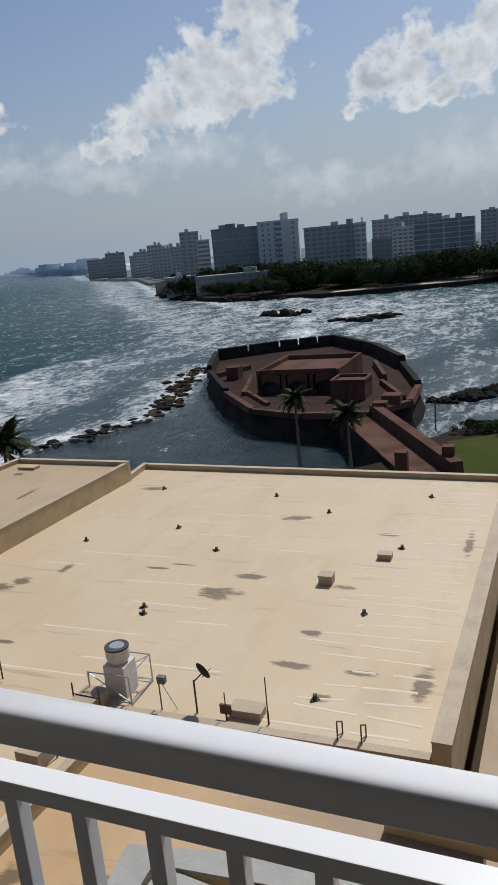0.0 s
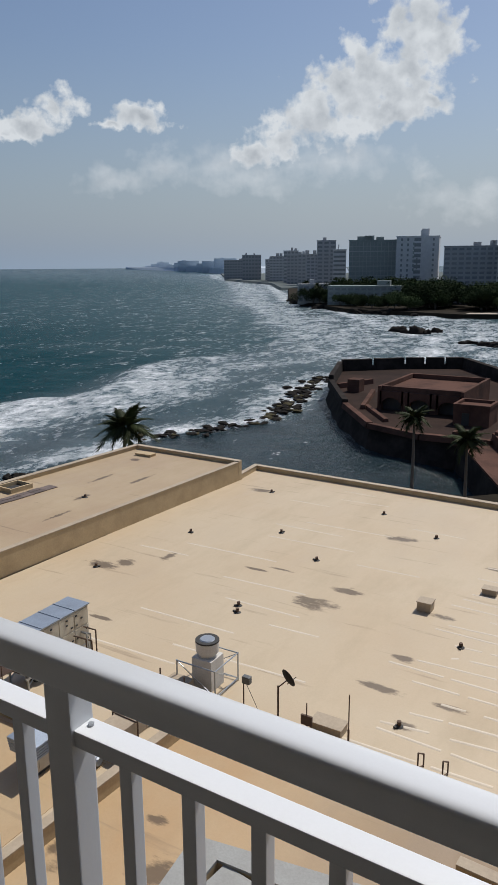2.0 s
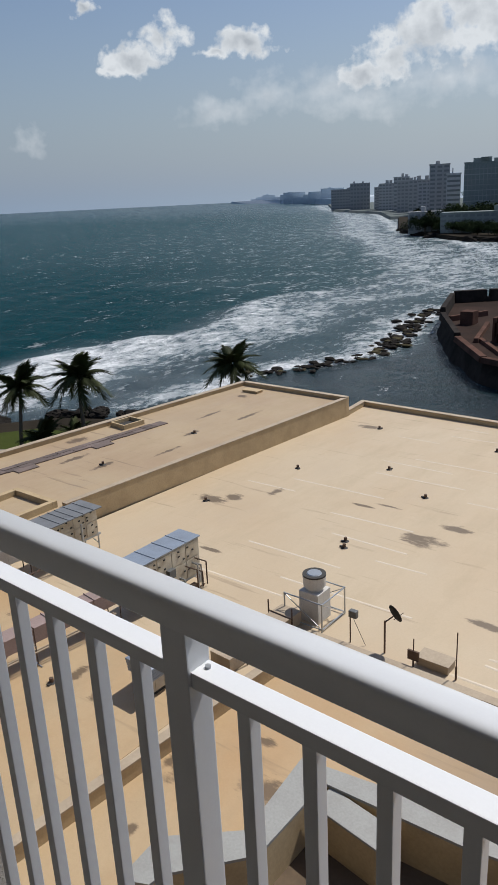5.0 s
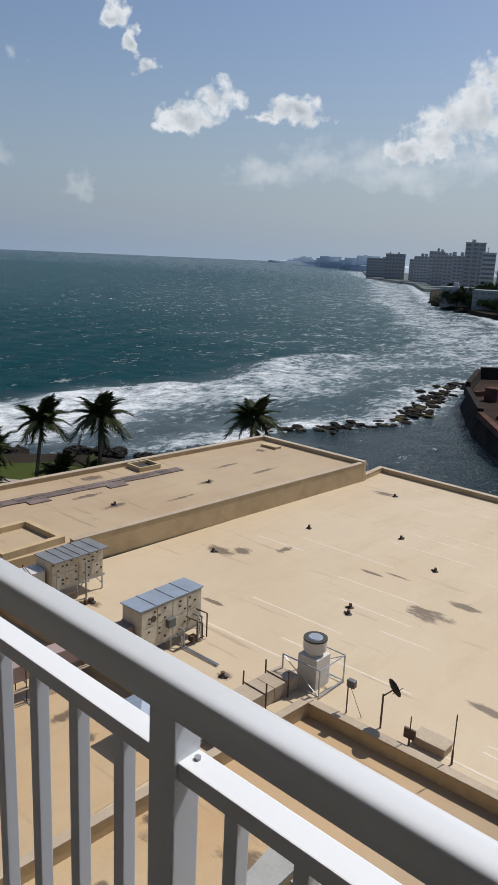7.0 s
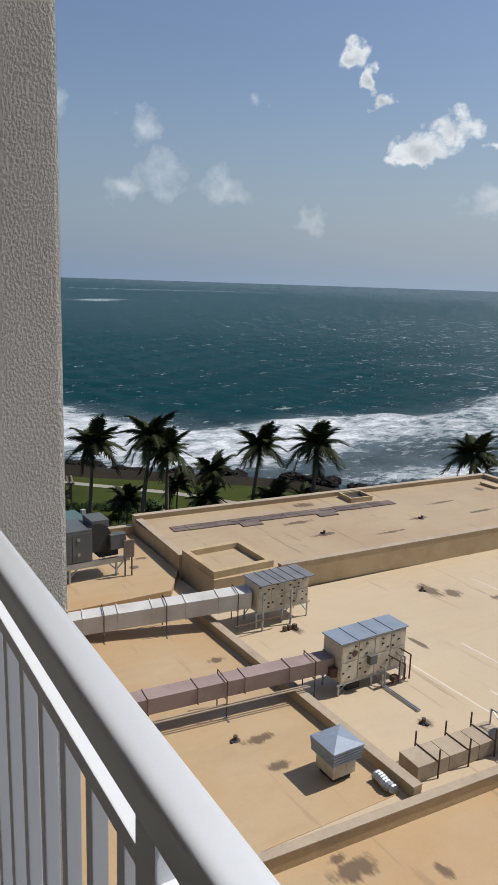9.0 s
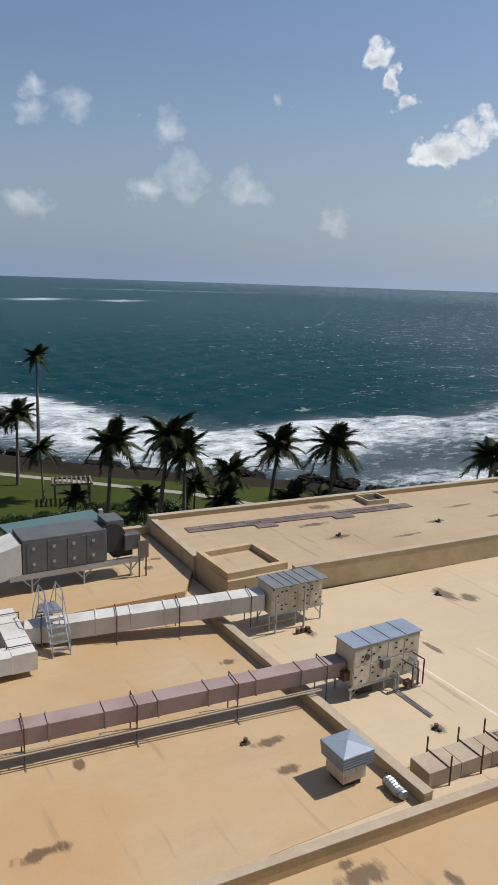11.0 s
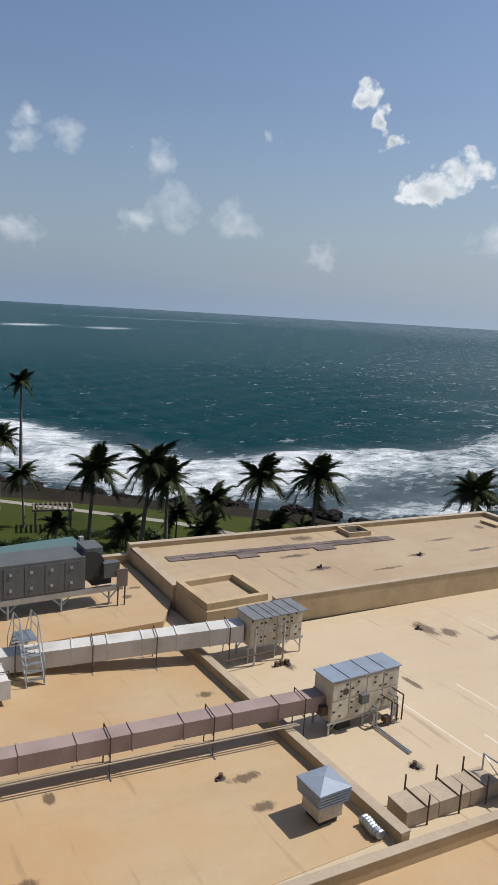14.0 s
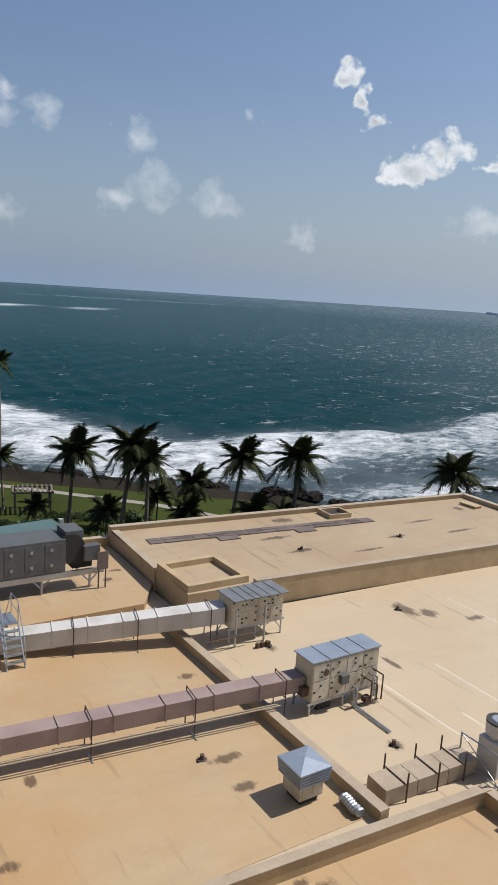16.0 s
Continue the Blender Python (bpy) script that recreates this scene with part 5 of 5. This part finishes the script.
rock_line([(-82, 103), (-79, 108), (-71, 127), (-76, 150), (-85, 175), (-84, 188)], 170, 1.7, 0.62, 0.42, "low dark reef rock awash in foam", "reef rocks", [M_ROCK, M_ROCK, M_ROCK, M_MOSS], 1)
rock_line([(-119, 334), (-108, 326), (-100, 330)], 8, 2, 2.4, 0.9, "black boulder in the surf", "surf boulders", [M_ROCK], 2)
rock_line([(-74, 288), (-52, 298)], 12, 2.2, 1.8, 0.6, "black rock islet in the channel", "islet rocks", [M_ROCK], 3)
rock_line([(-17, 140), (-5, 150), (4, 152)], 45, 2.0, 0.9, 0.7, "loose dark breakwater boulder by the fort", "breakwater rocks", [M_ROCK], 4)
rock_line([(-300, 573), (-262, 520), (-196, 449), (-140, 432)], 30, 4, 3.6, 0.6, "dark shore rock of the peninsula", "peninsula rocks", [M_ROCK], 5)
rock_line([(-150, 3), (-113, 31), (-97, 45), (-84, 66), (-62, 74)], 85, 1.2, 0.8, 0.75, "dark revetment boulder along the shore", "shore boulders", [M_ROCK], 6, 2.0)
rock_line([(-28, 88), (-18, 91), (-13, 104)], 16, 1.5, 1.0, 0.6, "dark rock beside the causeway", "causeway rocks", [M_ROCK], 7, 0.5)

# ---- palms ----


def frond_mesh(seed, droop):
    rnd = random.Random(seed)
    bm = bmesh.new()
    n = 20
    pts = []
    for k in range(n + 1):
        u = k / n
        pts.append(Vector((u * (1 - 0.12 * droop * u), 0, 0.42 * u - (0.55 + 0.5 * droop) * u * u)))
    for k in range(n):
        a, b = pts[k], pts[k + 1]
        w = 0.012 * (1 - k / n) + 0.003
        v = [bm.verts.new(a + Vector((0, -w, 0))), bm.verts.new(a + Vector((0, w, 0))), bm.verts.new(b + Vector((0, w, 0))), bm.verts.new(b + Vector((0, -w, 0)))]
        bm.faces.new(v)
        if k < 3:
            continue
        u = k / n
        ln = 0.30 * math.sin(math.pi * min(1, 0.15 + 0.85 * u)) ** 0.6 + 0.05
        for s in (-1, 1):
            for q in (0.0, 0.5):
                base = a.lerp(b, q)
                tip = base + Vector((0.10 + 0.12 * u, s * ln * rnd.uniform(0.7, 1.0), -0.09 - 0.13 * rnd.random() - 0.08 * droop))
                e = (b - a).normalized() * 0.032
                bm.faces.new([bm.verts.new(base - e), bm.verts.new(base + e), bm.verts.new(base.lerp(tip, 0.55) + e * 1.2 + Vector((0, 0, 0.02))), bm.verts.new(tip)])
    me = bpy.data.meshes.new("frond")
    bm.to_mesh(me)
    bm.free()
    me.materials.append(M_FROND)
    return me


FRONDS = [frond_mesh(k, d) for k, d in enumerate((0.1, 0.5, 0.9, 1.3))]


def palm(base, top, reach, seed, label="wind-blown coconut palm with a slender trunk"):
    rnd = random.Random(seed)
    base, top = Vector(base), Vector(top)
    t = thing("palm_tree", tuple(base), label, "palm tree", "shore palms")
    bm = bmesh.new()
    prev = None
    n, sides = 12, 9
    h = top - base
    for k in range(n + 1):
        u = k / n
        c = Vector((h.x * u ** 1.6, h.y * u ** 1.6, h.z * u))
        r = 0.24 * (1 - 0.5 * u) * (1.25 if k == 0 else 1) * min(1.2, h.z / 9) * (1.06 if k % 2 else 1.0)
        ring = [bm.verts.new(c + Vector((r * math.cos(a), r * math.sin(a), 0))) for a in (2 * math.pi * q / sides for q in range(sides))]
        if prev:
            for q in range(sides):
                bm.faces.new((prev[q], prev[(q + 1) % sides], ring[(q + 1) % sides], ring[q]))
        prev = ring
    bm.faces.new(prev)
    local(make("trunk", bm, M_TRUNK, None, smooth=True), t)
    n = 21
    for k in range(n):
        ob = new("frond", FRONDS[min(3, int(4 * (k / n) ** 0.8))])
        yaw = 137.5 * k + rnd.uniform(-12, 12)
        up = 62 - 78 * k / n + rnd.uniform(-8, 8)
        s = reach * rnd.uniform(0.68, 0.98)
        m = Matrix.Translation(h) @ Euler((0, 0, radians(yaw))).to_matrix().to_4x4() @ Euler((rnd.uniform(-0.3, 0.3), -radians(up), 0)).to_matrix().to_4x4()
        wind = Euler((0, radians(-9), 0)).to_matrix().to_4x4()
        ob.matrix_basis = Matrix.Translation(h) @ wind @ Matrix.Translation(-h) @ m @ Matrix.Scale(s, 4)
        local(ob, t)
    return t


G = 3.2
PALMS = [(-119, 32.5, 17.0, 2.6), (-94.4, 23.4, 12.4, 2.9), (-87, 24.2, 9.4, 2.6), (-73.3, 28.2, 12.6, 3.6), (-67.3, 32.1, 14.2, 3.4), (-66, 33.2, 12.8, 3.2),
         (-68, 39.7, 9.6, 2.9), (-62.8, 42.3, 13.2, 3.2), (-57.2, 45.1, 14.3, 3.7), (-49, 58.4, 13.8, 3.2), (-97.8, 21.5, 11.4, 2.6)]
for k, (x, y, z, r) in enumerate(PALMS):
    rr = random.Random(k)
    palm((x + rr.uniform(-0.6, 0.9), y + rr.uniform(-1.2, 0.2), G), (x, y, z), r, 20 + k)
for k, (x, y, z, r) in enumerate([(-71.6, 37.1, 7.6, 2.4), (-58, 40.7, 9.2, 2.8), (-64, 36.5, 8.0, 2.6), (-70, 30.5, 7.0, 2.4), (-54, 41.5, 8.6, 2.3), (-75.5, 32.5, 6.0, 2.0), (-61.5, 47, 7.4, 2.4), (-76, 25, 6.6, 1.9)]):
    palm((x, y, G), (x + 0.3, y, z), r, 60 + k, "young bushy palm among the shore planting")
palm((-27.4, 85.6, G), (-27.6, 86.1, 12.0), 2.3, 90, "tall palm standing by the water before the fort")
palm((-19.0, 77.8, G), (-19.2, 78.1, 11.8), 2.3, 91, "tall palm standing by the fort causeway")


# ---- shrubs and far trees ----
def leaf_cloud(name, seed, count, leaf, material, lobes=7):
    rnd = random.Random(seed)
    cs = [(Vector((rnd.gauss(0, 0.5), rnd.gauss(0, 0.5), rnd.uniform(0.25, 0.9))), rnd.uniform(0.25, 0.5)) for _ in range(lobes)]
    vs, fs = [], []
    for k in range(count):
        c, r = cs[k % lobes]
        d = Vector((rnd.gauss(0, 1), rnd.gauss(0, 1), rnd.gauss(0, 0.8))).normalized()
        p = c + d * r * rnd.uniform(0.6, 1.05)
        p.z = max(0.02, p.z)
        a = Vector((rnd.gauss(0, 1), rnd.gauss(0, 1), rnd.gauss(0, 1))).normalized() * leaf
        b = a.cross(d).normalized() * leaf * 0.7
        i = len(vs)
        vs += [p - a, p + b, p + a, p - b]
        fs.append((i, i + 1, i + 2, i + 3))
    me = bpy.data.meshes.new(name)
    me.from_pydata([tuple(v) for v in vs], [], fs)
    me.materials.append(material)
    return me


SHRUBS = [leaf_cloud("shrub", 70 + k, 700, 0.07, M_HEDGE) for k in range(2)] + [leaf_cloud("shrub", 75 + k, 700, 0.075, M_LEAF) for k in range(2)]


def shrub(x, y, z, s, kind, label):
    ob = new("shrub", SHRUBS[kind])
    ob.matrix_world = pose(x, y, z, 0, 0, 77 * x) @ Matrix.Diagonal((s, s, s * 0.8, 1))
    tagged(ob, label, "shrub", "shrubs")


rnd = random.Random(8)
for k in range(22):
    shrub(-80 + 0.0 * k + rnd.uniform(-1, 1), 18 + 0.75 * k, G, rnd.uniform(0.8, 1.2), rnd.choice((0, 2)), "clipped green hedge shrub along the lawn")
for k in range(46):
    u = rnd.random()
    shrub(-76 + 34 * u + rnd.uniform(-2.5, 2.5), 33 + 19 * u + rnd.uniform(-3, 3), G, rnd.uniform(1.2, 2.4), rnd.randrange(4), "dense green shrub below the palms")
for k in range(9):
    shrub(-8.5 + 1.1 * k, 104 + rnd.uniform(-1, 1.2), 3.2, rnd.uniform(0.9, 2.0), rnd.choice((2, 3)), "dark shrub at the lawn edge")
CROWNS = [leaf_cloud("crown", 90 + k, 2600, 0.055, M_LEAF, 14) for k in range(3)]


def far_tree(x, y, z, s, k):
    t = thing("tree", (x, y, z), "dark green tree among the shore hotels", "tree", "peninsula trees", turn=40 * k)
    bm = bmesh.new()
    add_tube(bm, (0, 0, 0), (0.1, 0, 0.5 * s), 0.06 * s, 0.03 * s, 7)
    add_tube(bm, (0.1, 0, 0.4 * s), (0.35 * s, 0.1 * s, 0.8 * s), 0.03 * s, 0.015 * s, 5)
    local(make("trunk", bm, M_TRUNK, None), t)
    ob = new("crown", CROWNS[k % 3])
    ob.matrix_basis = Matrix.Translation((0, 0, 0.25 * s)) @ Matrix.Diagonal((s * 1.25, s * 1.25, s, 1))
    local(ob, t)


rnd = random.Random(6)
for k in range(16):
    x, y, size = -248 + 6.5 * k + rnd.uniform(-3, 3), 512 - 4.6 * k + rnd.uniform(-6, 6), rnd.uniform(6, 9)
    far_tree(x, y, 2, size * (0.7 if -230 < x < -168 else 1), k)
rnd = random.Random(5)
for k in range(80):
    u = rnd.random()
    x = -235 + 260 * u
    y = 470 + 35 * (1 - u) + rnd.uniform(-12, 45) - (25 if -150 < x < -60 else 0)
    if not (-230 < x < -168 and y < 512):
        far_tree(x, y, 2, rnd.uniform(7, 13), k)
for k in range(9):
    palm((-272 + 4.2 * k, 540 - 5 * k + rnd.uniform(-4, 4), 2.1), (-271 + 4.2 * k, 540 - 5 * k, 13 + rnd.uniform(-2, 3)), 3.4, 120 + k, "far palm at the tip of the peninsula")

# ---- far buildings ----


def slab(name, x, y, w, z, turn, depth, label, material, floors=0, bays=0, frame=None, roof_bits=1, seed=0, inset=0.6, wfrac=0.7, hfrac=0.5):
    """A tower block: walls, roof boxes, and windows as sunk panes on its front."""
    rnd = random.Random(seed)
    t = thing(name, (x, y, 2), label, "building", "far buildings", turn=turn)
    lbox("wall", (-w / 2, w / 2, 0, depth, -1, z - 2), material, t, bevel=0.15)
    lbox("roof_edge", (-w / 2 - 0.3, w / 2 + 0.3, -0.3, depth + 0.3, z - 2.0, z - 1.2), material, t, bevel=0.1)
    for k in range(roof_bits):
        bx = rnd.uniform(-w * 0.35, w * 0.3)
        lbox("roof_house", (bx, bx + w * rnd.uniform(0.08, 0.2), depth * 0.3, depth * 0.7, z - 1.2, z + rnd.uniform(1.0, 3.5)), material, t, bevel=0.1)
    if floors:
        bm = bmesh.new()
        ww, hh = w / bays * wfrac, (z - 2) / floors * hfrac
        add_box(bm, -ww / 2, ww / 2, -0.12, 0.05, -hh / 2, hh / 2)
        me = bpy.data.meshes.new("window")
        bm.to_mesh(me)
        bm.free()
        me.materials.append(M_GLASS_FAR)
        for i in range(floors):
            for j in range(bays):
                ob = new("window", me)
                ob.matrix_basis = Matrix.Translation((-w / 2 + w * (j + 0.5) / bays, -0.02, (z - 2) * (i + 0.55) / floors))
                local(ob, t)
    return t


# the large hotel: a dark curtain-wall wing and a pale gable wing
hotel = slab("hotel_tower", -220, 560, 38, 47, 22, 24, "large hotel with a dark curtain-wall wing", M_GREENGLASS, 0, 0, roof_bits=4, seed=3)
for k in range(1, 14):
    lbox("mullion", (-19 + 2.72 * k - 0.12, -19 + 2.72 * k + 0.12, -0.2, 0.0, 2, 44), M_CONC, hotel, bevel=0)
for k in range(1, 12):
    lbox("spandrel", (-19, 19, -0.12, 0.0, 3.7 * k, 3.7 * k + 0.5), M_CONC, hotel, bevel=0)
wing = slab("hotel_wing", -185, 558, 31, 49, 15, 24, "pale gabled hotel wing with a column of dark balconies", M_CONC_PALE, 12, 1, roof_bits=1, seed=5, wfrac=0.16, hfrac=0.62)
for k in range(12):
    for x in (-11.5, -7.0, 11.5):
        lbox("window", (x - 0.7, x + 0.7, -0.1, 0.02, 3.5 + 3.7 * k, 5.4 + 3.7 * k), M_GLASS_FAR, wing, bevel=0)
lbox("stair_tower", (2.5, 8.0, 4, 12, 47, 53), M_CONC_PALE, wing)
for k in range(7):
    lbox("sign_bar", (-3.4, -2.2, -0.14, -0.02, 41 - 3.1 * k, 43 - 3.1 * k), M_GREENGLASS, wing, bevel=0)
    lbox("sign_bar", (-0.8, 0.4, -0.14, -0.02, 36 - 3.1 * k, 38 - 3.1 * k), M_GREENGLASS, wing, bevel=0) if k < 5 else None
slab("low_building", -199, 490, 50, 14.5, 14, 18, "low grey hotel annex above the shore rocks", M_GREENGLASS, 4, 11, seed=6)
slab("low_building", -245, 505, 22, 15, 25, 12, "low grey beach pavilion on the point", M_CONC, 3, 5, seed=16)
slab("apartment_block", -262, 590, 11, 41, 24, 12, "white striped apartment block", M_CONC_PALE, 11, 1, seed=7, wfrac=0.9, hfrac=0.45)
slab("apartment_block", -295, 635, 17, 50, 25, 15, "grey apartment tower behind the hotel", M_CONC, 14, 3, seed=8)
slab("apartment_block", -138, 543, 43, 41, 14, 20, "beige wide apartment slab with vertical ribs", M_CONC, 12, 9, seed=9, roof_bits=3)
slab("apartment_block", -116, 530, 8, 41, 12, 20, "pale end tower of the apartment slab", M_CONC_PALE, 12, 2, seed=19)
slab("apartment_block", -98, 511, 13, 29, 11, 14, "dark glazed apartment block", M_GREENGLASS, 9, 3, seed=10)
slab("apartment_block", -104, 632, 17, 36, 9, 15, "pale apartment tower among the trees", M_CONC_PALE, 11, 4, seed=11)
slab("apartment_block", -128, 689, 24, 45, 11, 15, "grey apartment tower behind the slab", M_CONC, 13, 5, seed=12)
grid = slab("apartment_block", -61, 537, 40, 38, 7, 18, "white framed building with dark glass bays", M_GREENGLASS, 0, 0, seed=13, roof_bits=2)
for k in range(10):
    lbox("floor_band", (-20, 20, -0.9, 0, 3.4 + 3.4 * k, 4.1 + 3.4 * k), M_CONC_PALE, grid, bevel=0.05)
for k in range(5):
    lbox("column", (-20.2 + 10 * k, -19.4 + 10 * k, -1.0, 0, 0, 36), M_CONC_PALE, grid, bevel=0.05)
for k in range(20):
    lbox("mullion", (-19.0 + 2 * k, -18.8 + 2 * k, -0.3, 0, 2, 36), M_CONC, grid, bevel=0)
slab("apartment_block", -134, 890, 42, 51, 9, 20, "hazy grey tower among the shore hotels", M_CONC, 14, 8, seed=14, roof_bits=2)
slab("apartment_block", -45, 899, 34, 49, 3, 20, "hazy grey tower among the shore hotels", M_CONC, 12, 6, seed=15, roof_bits=2)
slab("apartment_block", -90, 830, 26, 42, 6, 20, "hazy grey tower among the shore hotels", M_CONC, 12, 5, seed=25, roof_bits=2)
for k, (x, y, w, z, a) in enumerate([(-782, 1280, 58, 38, 31), (-700, 1190, 34, 46, 30), (-649, 1184, 34, 38, 29), (-590, 1090, 30, 42, 28), (-532, 1020, 22, 49, 28),
                                     (-490, 960, 30, 42, 27), (-443, 897, 26, 42, 26), (-400, 840, 30, 38, 26), (-360, 780, 24, 36, 25), (-620, 1130, 26, 33, 29)]):
    slab("apartment_block", x, y, w, z, a, 20, "hazy grey shoreline apartment block", M_CONC, 9 if k > 2 else 7, max(3, int(w / 5)), seed=30 + k, roof_bits=2)
# distant buildings share the far coast's painted haze
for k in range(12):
    slab("low_building", -1300 - 118 * k, 2120 + 112 * k, 62 + 14 * (k % 3), 30 + 7 * ((k * 7) % 4) - k, 36, 30, "distant coast building with haze painted into its colour", M_FARCOAST, 0, 0, seed=50 + k)

# ---- garden things ----
pg = thing("pergola", (-84.9, 27.4, G + 0.1), "small timber pergola on the lawn", "pergola", turn=-15)
for x in (-1.4, 1.4):
    for y in (-2.0, 0.0, 2.0):
        lbox("post", (x - 0.1, x + 0.1, y - 0.1, y + 0.1, 0, 2.5), M_TIMBER, pg)
for k in range(9):
    lbox("slat", (-1.7, 1.7, -2.3 + 0.55 * k, -2.1 + 0.55 * k, 2.62, 2.74), M_TIMBER, pg)
for x in (-1.4, 1.4):
    lbox("beam", (x - 0.08, x + 0.08, -2.4, 2.4, 2.45, 2.62), M_TIMBER, pg)
tc = thing("canopy_roof", (-60.5, 20.0, G), "teal flat canopy roof below the podium", "canopy", turn=6)
lbox("roof_plate", (-3.4, 3.0, -5.5, 3.2, 5.2, 5.6), M_TEAL, tc, bevel=0.05)
for x in (-3.6, 3.6):
    for y in (-7.0, 4.2):
        lbox("column", (x - 0.2, x + 0.2, y - 0.2, y + 0.2, 0, 5.4), M_CONC, tc)
bm = bmesh.new()
for k in range(12):
    a0, a1 = radians(180 - 9 * k), radians(171 - 9 * k)
    add_tube(bm, (-2.0, -9 + 4 * math.cos(a0), 3.0 + 4 * math.sin(a0)), (-2.0, -9 + 4 * math.cos(a1), 3.0 + 4 * math.sin(a1)), 0.12, None, 8)
local(make("arched_rim", bm, M_WHITE, None, "white curved rim"), tc)
lamp = thing("lamp_post", (-13.3, 104.6, 3.2), "thin dark lamp post beside the lawn", "lamp post")
ltube("pole", (0, 0, 0), (0, 0, 4.3), 0.09, M_RUST, lamp)
lbox("head", (-0.2, 0.2, -0.2, 0.2, 4.3, 4.6), M_DARK, lamp, bevel=0.05)
fn = thing("fence", (-3, 104.5, 3.3), "low dark post fence along the lawn", "fence")
for k in range(12):
    lbox("post", (-6 + 1.4 * k - 0.06, -6 + 1.4 * k + 0.06, -0.06, 0.06, 0, 1.1), M_RUST, fn)
ltube("rail", (-6, 0, 0.95), (9.4, 0, 0.95), 0.05, M_RUST, fn)
